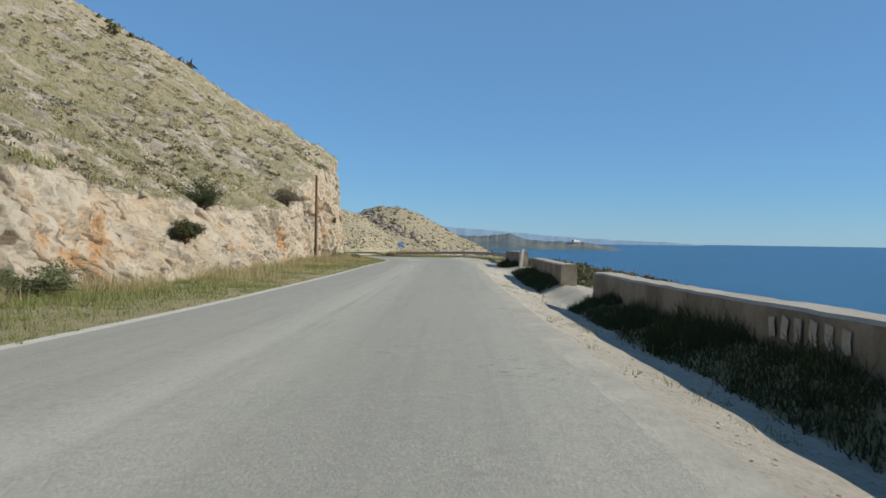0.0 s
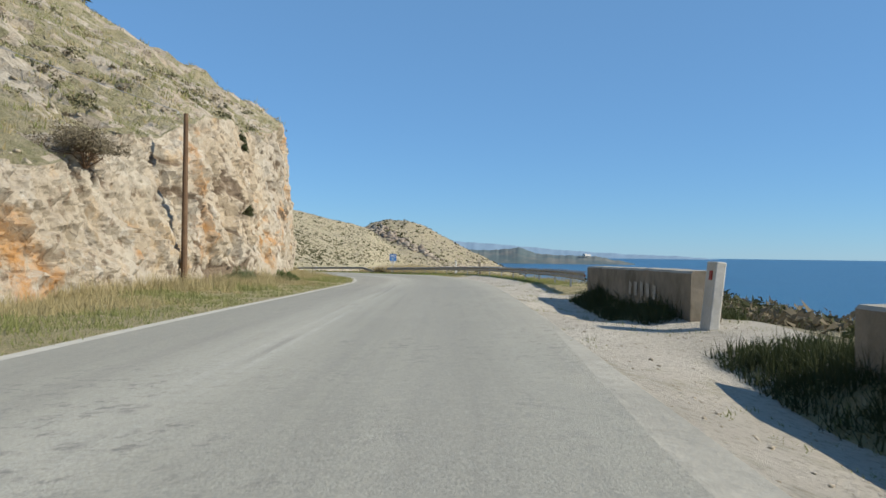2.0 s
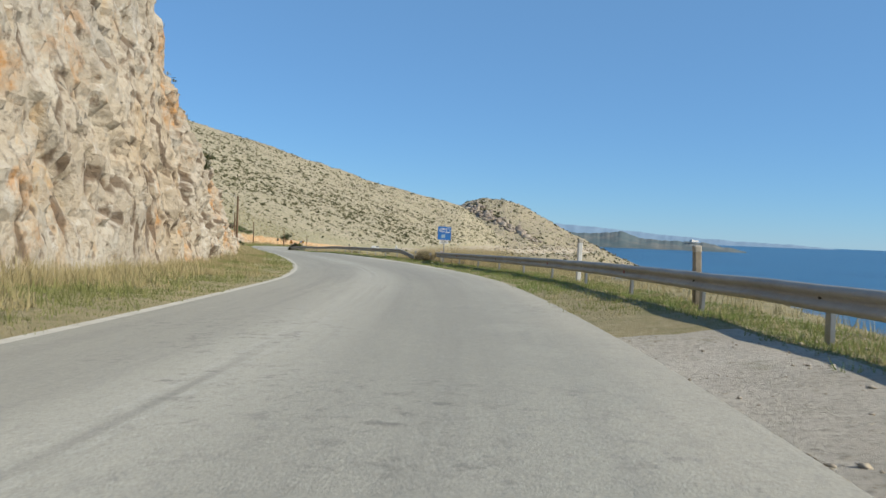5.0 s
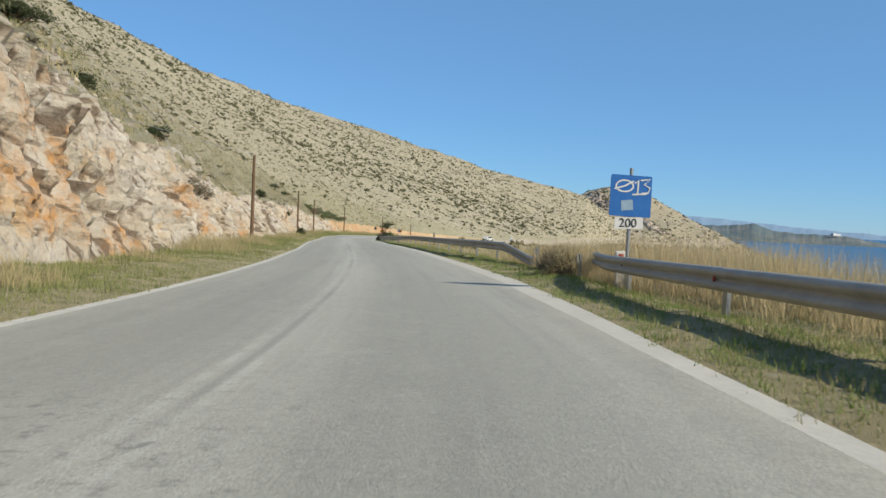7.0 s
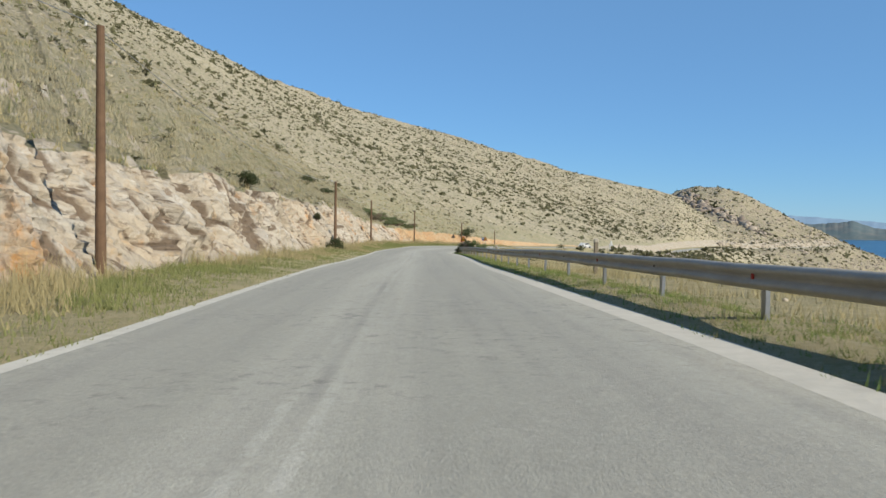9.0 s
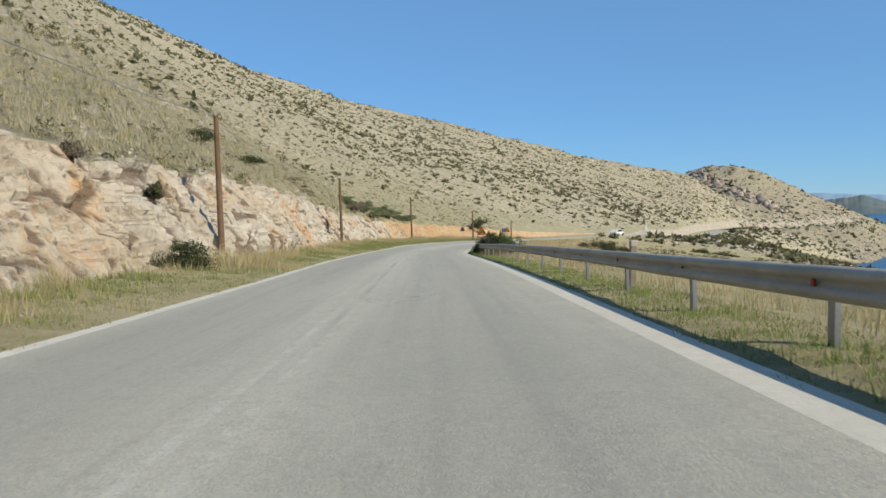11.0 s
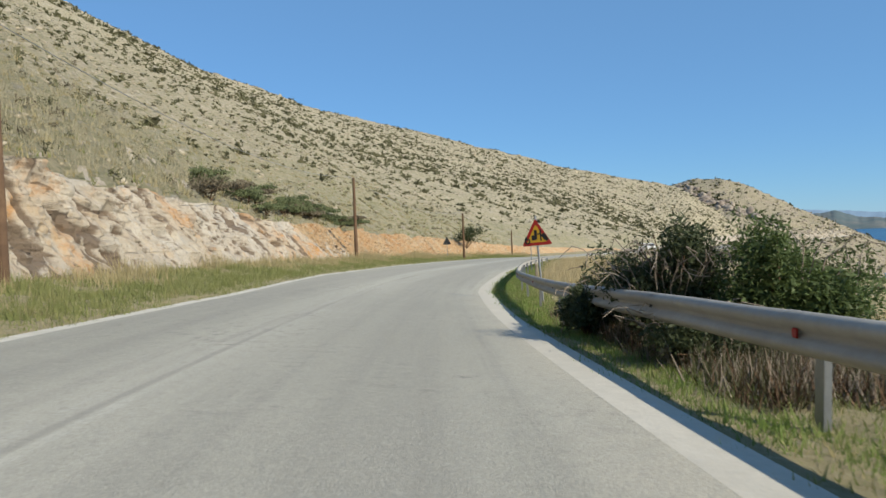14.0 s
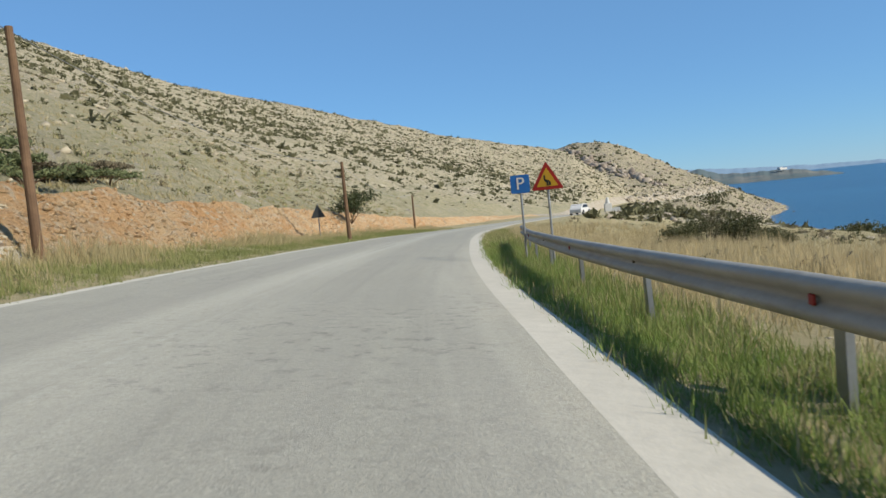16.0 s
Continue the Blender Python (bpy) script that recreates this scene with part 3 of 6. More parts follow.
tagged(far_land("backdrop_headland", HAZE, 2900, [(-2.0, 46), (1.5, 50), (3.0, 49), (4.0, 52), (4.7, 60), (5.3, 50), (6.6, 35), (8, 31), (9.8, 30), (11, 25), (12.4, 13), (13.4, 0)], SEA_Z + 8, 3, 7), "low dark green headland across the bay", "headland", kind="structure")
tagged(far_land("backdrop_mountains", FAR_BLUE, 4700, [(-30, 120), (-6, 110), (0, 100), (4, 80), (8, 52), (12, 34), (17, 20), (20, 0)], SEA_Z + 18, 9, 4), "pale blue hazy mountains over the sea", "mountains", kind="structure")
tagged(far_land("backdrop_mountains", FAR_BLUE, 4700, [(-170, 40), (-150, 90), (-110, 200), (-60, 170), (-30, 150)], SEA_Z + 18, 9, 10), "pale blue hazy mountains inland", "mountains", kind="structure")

# ---- road ----
ss = np.concatenate([np.arange(-60, 340, 1.0), np.arange(340, 640, 5.0)])
el, er = table(ss, EDGE_L), table(ss, EDGE_R)
gw = table(ss, [(-60, .36), (34, .34), (42, .05), (94, .05), (104, .14), (118, .46), (190, .44), (225, .46), (330, .55), (900, .5)])
cols = np.concatenate([el[:, None], el[:, None] + 0.24, np.stack([el + 0.24 + (er - gw - el - 0.24) * u for u in np.linspace(0.14, 1, 7)], 1), er[:, None]], 1)
grid = np.stack([road_point(ss, cols[:, k]) for k in range(cols.shape[1])], 1)
cols = np.concatenate([cols[:, :1], cols, cols[:, -1:]], 1)
grid = np.concatenate([grid[:, :1] - (0, 0, 0.25), grid, grid[:, -1:] - (0, 0, 0.25)], 1)
road_ob = sheet("road", grid, [ASPHALT, LINE, GUTTER, WORN_EDGE])
road_ob.data.polygons.foreach_set("use_smooth", [False] * len(road_ob.data.polygons))
road_ob.data.polygons.foreach_set("material_index", np.concatenate([[1, 1] + [0] * 7 + ([2, 2] if s > 94 else [0, 0] if s > 44 else [3, 3]) for s in ss[:-1]]).astype(np.int32))
centre = lambda s: table(s, [(-60, -2.1), (0, -2.1), (35, -2.25), (62, -2.6), (90, -2.0), (111, -1.35), (136, -1.0), (167, -1.2), (184, -1.55), (200, -2.0), (215, -2.3), (235, -2.55), (262, -2.7), (330, -2.0)])
lay = road_ob.data.uv_layers.new(name="UVMap")
loop_vert = np.empty(len(road_ob.data.loops), int)
road_ob.data.loops.foreach_get("vertex_index", loop_vert)
lay.data.foreach_set("uv", np.stack([np.repeat(ss, cols.shape[1])[loop_vert], (cols - centre(ss)[:, None]).ravel()[loop_vert]], 1).ravel())
tagged(road_ob, "worn grey two-lane asphalt road, patched and bleached", "road", kind="structure")

# ---- left bank: verge, rock cut, hillside ----
near_s, far_s = np.concatenate([np.arange(-60, 9, 1.0), np.arange(9, 112, 0.13), np.arange(112, 245, 0.17), np.arange(245, 275, 0.25), np.arange(275, 340, 0.5)]), np.arange(340, 760, 3.0)
ls = np.concatenate([near_s, far_s])
lb, lt, le = table(ls, CUT_BASE), table(ls, CUT_TOP) - 0.17, table(ls, EDGE_L)
foot = table(ls, [(45, 0.0), (62, 0.22)])
verge = np.stack([road_point(ls, le + (lb - le) * u, -0.006 + (foot + 0.03) * u) for u in np.linspace(0, 1, 8)], 1)
verge[:, 1:, 2] += (0.10 * noise_grid(verge[:, 1:], 0.6, 4) + 0.02) * np.clip(np.arange(1, 8) / 4, 0, 1)[None]
CUT_ROWS = 50
lean = table(ls, [(-60, 2.6), (30, 2.6), (42, 2.0), (50, 1.0), (57, 1.2), (66, 1.7), (75, 2.0), (82, 1.2), (90, 0.8), (98, 0.8), (103, 0.8), (108, 1.0), (120, 1.6), (135, 2.6), (160, 2.4), (207, 2.2), (225, 2.0), (245, 1.9), (330, 1.8), (900, 6)])
cut = np.stack([road_point(ls, lb - lean * u**1.05, foot + (lt - foot) * u) for u in np.linspace(0, 1, CUT_ROWS)], 1)
cut[:, 0] = verge[:, -1]
across = np.stack([np.interp(ls, S_AT, _dir[:, 1]), -np.interp(ls, S_AT, _dir[:, 0])], 1)


def blocky(p, scale, seed, squat=0.75):
    """Faceted relief about 0: each cell a flat facet with a step and a tilt of its own."""
    at = Vector((p[0] * scale + seed, p[1] * scale, p[2] * scale * squat))
    q = noise.voronoi(at)[1][0]
    luck = math.sin(q[0] * 12.99 + q[1] * 78.23 + q[2] * 37.7) * 43758.5
    off = at - q
    return luck % 1 - 0.5 + 1.5 * ((luck * 7.1) % 1 - 0.5) * (off.x + off.y) + 1.4 * ((luck * 3.7) % 1 - 0.5) * off.z


def fissure(p, scale, seed, width):
    """1 in narrow clefts between blocks, where a second noise lets them open."""
    d, q = noise.voronoi(Vector((p[0] * scale + seed, p[1] * scale, p[2] * scale * 0.32)))
    return max(0.0, 1 - (d[1] - d[0]) / width) * max(0.0, min(1.0, 2.5 * noisy(p, 0.25, 2, seed) + 0.45))


push, crack = np.zeros(cut.shape[:2]), np.zeros(cut.shape[:2])
for i in range(cut.shape[0]):
    for j in range(cut.shape[1]):
        p = cut[i, j]
        w = Vector(p) + 0.45 * noise.noise_vector(Vector(p) * 0.7)
        q = w + 0.12 * noise.noise_vector(Vector(p) * 2.3) + Vector((0.3, 0.3, 0)) * p[2]
        push[i, j] = 0.7 * noisy((p[0], p[1], p[2] * 0.5), 0.16, 3, 7) + 0.70 * blocky(q, 0.42, 3) + 0.42 * blocky(q, 0.95, 9) + 0.20 * blocky(q, 2.2, 5) + 0.08 * blocky(q, 4.4, 2) + 0.08 * noisy(p, 1.6, 4, 2) + 0.04 * noisy((p[0], p[1], 0.6 * p[2]), 4.0, 2, 11)
        wide, small = fissure(q, 0.45, 6, 0.06), fissure(q, 1.0, 8, 0.10)
        push[i, j] -= 0.40 * wide + 0.20 * small
        crack[i, j] = max(wide, 0.85 * small)
fade = np.clip(np.linspace(0, 1, CUT_ROWS) * 5, 0, 1)
push = push * fade[None] * (np.clip(lt / 3.2, 0.3, 1.3) * table(ls, [(40, 1), (58, 0.7), (84, 0.45), (103, 0.42), (112, 0.75), (240, 0.8), (258, 0.45)]))[:, None]
overhang = np.clip(1.2 * lt / CUT_ROWS, 0.05, 0.3)
for j in range(1, CUT_ROWS):
    push[:, j] = np.minimum(push[:, j], push[:, j - 1] + overhang)
cut[..., :2] += push[..., None] * across[:, None]
cut[:, 1:, 2] += 0.05 * noise_grid(cut[:, 1:], 0.9, 2, 5)
top_wave = 0.5 * np.array([noise.fractal(Vector((x * 0.22, 3.3, 0)), 1.0, 2.0, 4) for x in ls]) * np.clip(lt / 4, 0.3, 1.4)
cut[..., 2] += top_wave[:, None] * np.linspace(0, 1, CUT_ROWS)[None] ** 2

RIDGE = [(92, -122, 118, 76), (120, -165, 205, 73), (180, -214, 284, 74), (250, -271, 389, 87), (330, -315, 531, 91), (430, -341, 699, 94), (520, -263, 741, 73), (600, -179, 768, 47), (645, -88, 790, 25), (690, -66, 798, 9), (725, -50, 798, -3), (757, -42, 784, -12)]
_rs = [r[0] for r in RIDGE]
ridge = np.stack([np.interp(ls, _rs, [r[k] for r in RIDGE]) for k in (1, 2, 3)], 1)
spur = road_point(ls, lb - 2 - 112.0) + np.stack([0 * ls, 0 * ls, lt + 62.5], 1)
blend = np.clip((ls - 86) / 8, 0, 1)[:, None]
ridge = spur * (1 - blend) + ridge * blend
run = np.linspace(0, 1, 66) ** 2.1
hill = cut[:, -1:, :] * (1 - run[None, :, None]) + ridge[:, None] * run[None, :, None]
deep = np.linalg.norm(hill[..., :2] - hill[:, :1, :2], axis=2)
far_in = np.clip(deep / 5, 0, 1)
swell = 1.5 * np.clip(deep / 25, 0, 1) * noise_grid(hill, 0.025, 5, 1) + 0.5 * noise_grid(hill, 0.16, 4, 3) + np.clip((ls - 300) / 60, 0, 1)[:, None] * 1.1 * noise_grid(hill, 0.09, 5, 8)
near = np.clip(1 - deep / table(ls, [(110, 60), (125, 18)])[:, None], 0, 1)
fine = np.array([k * (0.26 * blocky(p, 0.5, 4) + 0.14 * blocky(p, 1.3, 6) + 0.14 * noisy(p, 1.1, 3, 8)) if k > 0.01 else 0.0 for p, k in zip(hill.reshape(-1, 3), (near * far_in).ravel())]).reshape(far_in.shape)
hill[..., 2] += far_in * swell + fine


def ledge(p, scale, seed, cover):
    """Rise of a bare rock standing out of the soil: 0 outside, up to 1 on its top."""
    d, q = noise.voronoi(Vector((p[0] * scale + seed, p[1] * scale, p[2] * scale * 1.2)))
    luck = (math.sin(q[0][0] * 12.99 + q[0][1] * 78.23 + q[0][2] * 37.7) * 43758.5) % 1
    return min(1.0, (d[1] - d[0]) / 0.22) * (0.45 + 0.55 * ((luck * 91) % 1)) if luck < cover + 0.3 * noisy(p, 0.09, 2, seed) else 0.0


bare = np.zeros(far_in.shape)
rocky_at = table(ls, [(-60, 0.30), (110, 0.28), (150, 0.10), (230, 0.10), (260, 0.03), (340, 0.0)])
for i in np.nonzero((ls > -15) & (ls < 335))[0]:
    for j in range(2, hill.shape[1]):
        if deep[i, j] > (38 if ls[i] < 115 else 8):
            break
        bare[i, j] = max(ledge(hill[i, j], 0.62, 3, rocky_at[i]), 0.55 * ledge(hill[i, j], 1.5, 8, rocky_at[i] * 0.7))
hill[..., 2] += 0.42 * bare * np.clip(deep / 2, 0, 1)
back = hill[:, -1:] + (hill[:, -1:] - hill[:, -2:-1]) * (3, 3, 0) - (0, 0, 25)
hill = np.concatenate([hill, back], 1)
tagged(sheet("ground_left_verge", verge, GRASSY, True), "grassy verge between the road and the rock cut", "verge", kind="structure")
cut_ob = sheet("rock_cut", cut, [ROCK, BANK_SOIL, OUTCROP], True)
# Cleft mask for the shade painted into the rock colour.
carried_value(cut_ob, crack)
soil = (ls[:-1, None] + 0.8 * (np.arange(CUT_ROWS - 1)[None] / CUT_ROWS - 0.5) * 10 > 260 + 4 * noise_grid(cut[:-1, :-1], 0.4, 3)) & (ls[:-1, None] < 380)
soil = np.where(ls[:-1, None] > 380, 2, soil).ravel()
cut_ob.data.polygons.foreach_set("material_index", soil.astype(np.int32))
cut_ob.data.set_sharp_from_angle(angle=radians(16))
tagged(cut_ob, "pale limestone road cut with rusty orange stains", "rock face", kind="structure")
hill_ob = sheet("hillside", hill, [HILL, OUTCROP], True)
reach = table(ls, [(-60, 30), (60, 26), (110, 14), (200, 12), (235, 18), (260, 26), (320, 20), (380, 6), (700, 3)])[:, None]
carried_value(hill_ob, np.concatenate([np.clip(0.5 + (reach - deep) / (0.9 * reach), 0, 1), np.zeros((len(ls), 1))], 1))
ground_kind = np.where(bare[:-1, :-1] > 0.12, 1, 0)
hill_ob.data.polygons.foreach_set("use_smooth", np.concatenate([ground_kind == 0, np.ones((len(ls) - 1, 1), bool)], 1).ravel())
hill_ob.data.polygons.foreach_set("material_index", np.concatenate([ground_kind, np.zeros((len(ls) - 1, 1), int)], 1).ravel().astype(np.int32))
tagged(hill_ob, "dry stony hillside with sparse scrub", "hillside", kind="structure")

# ---- seaward side ----
RAIL_L = [(-60, 3.85), (46, 4.0), (62, 4.2), (70, 4.1), (100, 3.95), (118, 4.05), (125, 4.5), (140, 4.0), (160, 3.55), (168, 3.42), (185, 3.32), (200, 3.1), (215, 2.75), (228, 2.4), (240, 2.33), (258, 2.38), (266, 2.5), (275, 2.9), (900, 4)]
SHORE = [(-60, 110, -70), (0, 105, 0), (30, 122, 45), (50, 150, 95), (70, 125, 125), (100, 97, 150), (120, 88, 165), (180, 75, 230), (240, 70, 330), (300, 65, 430), (360, 58, 520), (420, 47, 589), (480, 20, 640), (540, -10, 690), (600, 12, 720), (650, 29, 739), (720, 60, 860), (900, 100, 1010)]
rs = np.concatenate([np.arange(-60, 340, 0.8), np.arange(340, 700, 3.0)])
re, rr = table(rs, EDGE_R), table(rs, RAIL_L) + 0.9
shoulder = np.stack([road_point(rs, re + (rr - re) * u, -0.02 + table(rs, [(-60, -.5), (36, -.5), (40, -.1), (42, -.1), (46, -.4), (53, -.15), (62, .05), (80, .12), (160, .1), (220, -.05), (900, 0)]) * np.interp(u, [0, 0.5, 0.75, 1], [0, 1, 0.35, 0.5])) for u in np.linspace(0, 1, 9)], 1)
shoulder[:, 1:, 2] += 0.05 * noise_grid(shoulder[:, 1:], 0.8, 4, 6)
heap = np.interp(rs, [-60, 18, 20.5, 26, 28, 35, 38, 42, 44, 50, 53], [1, 1, 0, 0, 1, 1, 0, 0, 1, 1, 0])
shoulder[..., 2] += heap[:, None] * np.interp(np.linspace(0, 1, 9), [0.42, 0.7, 0.8, 1], [0, 1, 1, 0.2])[None] * (0.26 + 0.2 * noise_grid(shoulder, 0.45, 3, 9))
shore = np.stack([np.interp(rs, [r[0] for r in SHORE], [r[k] for r in SHORE]) for k in (1, 2)], 1)
width = table(rs, [(-60, 0.6), (15, 1), (30, 4), (42, 9.5), (58, 10), (66, 5), (80, 2.5), (110, 4), (130, 14), (200, 22), (240, 45), (330, 50), (420, 30), (900, 10)])
dip_in = table(rs, [(-60, 0.14), (58, 0.14), (75, 0.11)])
rows = []
for u in np.linspace(0, 1, 60) ** 1.8:
    p = shoulder[:, -1].copy()
    p[:, :2] = p[:, :2] * (1 - u) + shore * u
    whole = np.linalg.norm(shore - shoulder[:, -1, :2], axis=1)
    d = whole * u
    shelf = np.minimum(d, width)
    z0 = p[:, 2] - dip_in * shelf
    p[:, 2] = z0 - (shoulder[:, -1, 2] - dip_in * width - SEA_Z + 1.5) * np.clip((d - width) / (whole - width), 0, 1) ** 0.95
    rows.append(p)
slope = np.stack(rows, 1)
_away = np.clip(np.linalg.norm(slope[..., :2] - slope[:, :1, :2], axis=2) / 4, 0, 1)
slope[..., 2] += _away * (0.6 * noise_grid(slope, 0.08, 4, 2) + 0.35 * noise_grid(slope, 0.5, 4, 5))
tagged(sheet("ground_right_shoulder", shoulder, GRAVEL), "pale gravel shoulder with tufts of grass", "shoulder", kind="structure")
tagged(sheet("ground_seaward_slope", slope, [HILL, GRASSY]), "grassy and stony slope falling to the sea", "slope", kind="structure")
_ob = bpy.data.objects["ground_seaward_slope"]
for poly in _ob.data.polygons:
    c = poly.center
    if c.z > -22 + 12 * noisy(c, 0.05, 3) and 72 + 16 * noisy(c, 0.08, 3, 2) < c.y < 345:
        poly.material_index = 1
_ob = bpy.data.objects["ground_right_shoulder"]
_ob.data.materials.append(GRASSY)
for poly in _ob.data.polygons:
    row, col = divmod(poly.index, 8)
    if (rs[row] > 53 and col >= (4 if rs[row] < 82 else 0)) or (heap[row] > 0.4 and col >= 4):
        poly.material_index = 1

# far headland with the peak
COAST = [(-200, 560), (20, 640), (-6, 690), (12, 722), (29, 739), (44, 800), (60, 860), (92, 965), (112, 1050), (122, 1160), (90, 1290), (0, 1380), (-200, 1420)]
gx, gy = np.meshgrid(np.arange(-420, 150, 4.5), np.arange(665, 1440, 6.0))
coast = np.full(gx.shape, 1e9)
inside = np.zeros(gx.shape, bool)
ring_xy = COAST + [(-900, 1420), (-900, 560)]
for (ax, ay), (bx, by) in zip(COAST, COAST[1:]):
    u = np.clip(((gx - ax) * (bx - ax) + (gy - ay) * (by - ay)) / ((bx - ax) ** 2 + (by - ay) ** 2), 0, 1)
    coast = np.minimum(coast, np.hypot(gx - ax - u * (bx - ax), gy - ay - u * (by - ay)))
for (ax, ay), (bx, by) in zip(ring_xy, ring_xy[1:] + ring_xy[:1]):
    if ay != by:
        inside ^= ((ay > gy) != (by > gy)) & (gx < (bx - ax) * (gy - ay) / (by - ay) + ax)
coast = np.where(inside, coast, -coast)
flat = np.stack([gx, gy, 0 * gx], -1)
coast = coast + 9 * noise_grid(flat, 0.02, 4, 6)
up = np.where(coast > 0, 58 * (1 - np.exp(-(np.clip(coast, 0, None) / 100) ** 1.05)), coast * 0.5)
gz = SEA_Z + up + 36 * np.exp(-((gx + 70) ** 2 / 80**2 + (gy - 1040) ** 2 / 120**2)) - np.clip((-112 - gx) * 0.35, 0, 60)
gz += np.clip(coast / 30, 0, 1) * (3.0 * noise_grid(flat, 0.012, 5, 4) + 2.2 * noise_grid(flat, 0.06, 5, 2)) + 1.2 * noise_grid(flat, 0.12, 4, 8)
gz -= np.clip((690 - gy) * 0.5, 0, 30) + np.clip((-70 - gx) * 0.2, 0, 40) * np.clip((830 - gy) / 60, 0, 1)
tagged(sheet("headland", np.stack([gx, gy, gz], -1), HEADLAND), "stony headland hill with scattered shrubs", "hill", kind="structure")


def on_headland(x, y):
    i, j = (y - 665) / 6.0, (x + 420) / 4.5
    i, j = min(max(i, 0), gz.shape[0] - 1.001), min(max(j, 0), gz.shape[1] - 1.001)
    a, b2 = int(i), int(j)
    u, v = i - a, j - b2
    return gz[a, b2] * (1 - u) * (1 - v) + gz[a + 1, b2] * u * (1 - v) + gz[a, b2 + 1] * (1 - u) * v + gz[a + 1, b2 + 1] * u * v


bench = smooth_line([(-44, 712, -16.6), (-28, 775, -17.6), (2, 850, -17.9), (28, 920, -17.8), (52, 985, -17.4)], 6.0)
_bd = np.gradient(bench[:, :2], axis=0)
_bd /= np.linalg.norm(_bd, axis=1)[:, None]
_right = np.stack([_bd[:, 1], -_bd[:, 0]], 1)
cross_up = [(16, None), (7, -1.6), (2.6, 0.2), (-2.6, 0.2), (-3.4, 1.2), (-5.2, 3.2), (-10, 5.4), (-19, None)]
rows = []
for l, h in cross_up:
    xy = bench[:, :2] + _right * l
    rows.append([(x, y, z + h if h is not None else on_headland(x, y) + 0.3) for (x, y), z in zip(xy, bench[:, 2])])
rows = bench_rows = np.array(rows).transpose(1, 0, 2)
rows[:, 4:, 2] += (2.4 * noise_grid(rows[:, 4:], 0.09, 4, 3)) * np.array([0.3, 1, 1, 0.3])
# the ground under the bench is dug away
for i in range(gz.shape[0]):
    for j in range(gz.shape[1]):
        d2 = (bench[:, 0] - gx[i, j]) ** 2 + (bench[:, 1] - gy[i, j]) ** 2
        k = int(np.argmin(d2))
        if d2[k] < 17.5**2 and 0 < k < len(bench) - 1:
            gz[i, j] = min(gz[i, j], bench[k, 2] - 2.0 if d2[k] < 11**2 else bench[k, 2] + 3)
head_ob = bpy.data.objects["headland"]
head_ob.data.vertices.foreach_set("co", np.stack([gx, gy, gz], -1).astype(np.float32).ravel())
head_ob.data.update()
far_road = sheet("far_road_bench", rows, [HEADLAND, ASPHALT, OUTCROP], True)
far_road.data.polygons.foreach_set("material_index", np.tile([0, 0, 1, 2, 2, 2, 0], len(bench) - 1).astype(np.int32))
tagged(far_road, "distant coast road on a pale rock cut round the headland", "road", kind="structure")


# ---- parapet walls ----
def parapet(s0, s1, l, height, thick, label):
    at = np.arange(s0, s1 + 0.01, 0.25)
    prof = [(0, -0.9), (0, height - 0.04), (0.04, height), (thick - 0.04, height), (thick, height - 0.04), (thick, -1.6)]
    g = np.stack([road_point(at, l + dx, up) for dx, up in prof], 1)
    dents = noise_grid(g, 1.2, 4, 3)
    g[..., 2] += 0.012 * dents * (np.arange(6) > 0)
    g[..., 0] += 0.02 * dents
    n, k = len(at), len(prof)
    faces = grid_faces(n, k) + [tuple(range(k)), tuple(reversed(range((n - 1) * k, n * k)))]
    wall = new("parapet_wall")
    ob = mesh_object("body", g, [tuple(f)[::-1] for f in faces], [CONCRETE, SUNLIT_TOP_PALE_HEAD], False, wall)
    # Top faces take the paler tone: sunlight painted along the wall's upper edge.
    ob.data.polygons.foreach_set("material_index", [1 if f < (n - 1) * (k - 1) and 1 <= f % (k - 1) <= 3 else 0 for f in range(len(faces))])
    return tagged(wall, label, "wall", "parapet walls along the road")


parapet(-40, 20.6, 3.85, 0.54, 0.55, "long weathered concrete parapet wall with graffiti")
parapet(26.6, 37.2, 3.85, 0.57, 0.55, "short weathered concrete parapet wall beside a gap")
parapet(42.0, 51.9, 3.74, 0.78, 0.5, "short concrete parapet wall next to the guard rail")

# ---- guard rails ----
BEAM = [(0.0, 0.31), (-0.03, 0.295), (-0.075, 0.265), (-0.08, 0.225), (-0.035, 0.185), (0.0, 0.155), (-0.035, 0.125), (-0.08, 0.085), (-0.075, 0.045), (-0.03, 0.015), (0.0, 0.0)]


def post_mesh():
    bm = bmesh.new()
    box(bm, (0.006, 0.12, 1.35), Matrix.Translation((0, 0, 0.075)))
    box(bm, (0.055, 0.006, 1.35), Matrix.Translation((0.027, 0.06, 0.075)))
    box(bm, (0.055, 0.006, 1.35), Matrix.Translation((0.027, -0.06, 0.075)))
    box(bm, (0.05, 0.09, 0.22), Matrix.Translation((-0.035, 0, 0.62)))
    me = bpy.data.meshes.new("post")
    bm.to_mesh(me)
    bm.free()
    me.materials.append(POST_STEEL)
    return me


def reflector_mesh():
    bm = bmesh.new()
    box(bm, (0.02, 0.07, 0.07), Matrix(), 0.01)
    me = bpy.data.meshes.new("reflector")
    bm.to_mesh(me)
    bm.free()
    me.materials.append(RED)
    return me


POST, REFLECTOR = post_mesh(), reflector_mesh()


def bolt_mesh():
    bm = bmesh.new()
    rod(bm, 0.022, (0.012, 0, 0), (-0.02, 0, 0), 8, 0.015)
    me = bpy.data.meshes.new("bolt")
    bm.to_mesh(me)
    bm.free()
    me.materials.append(DARK_STEEL)
    return me


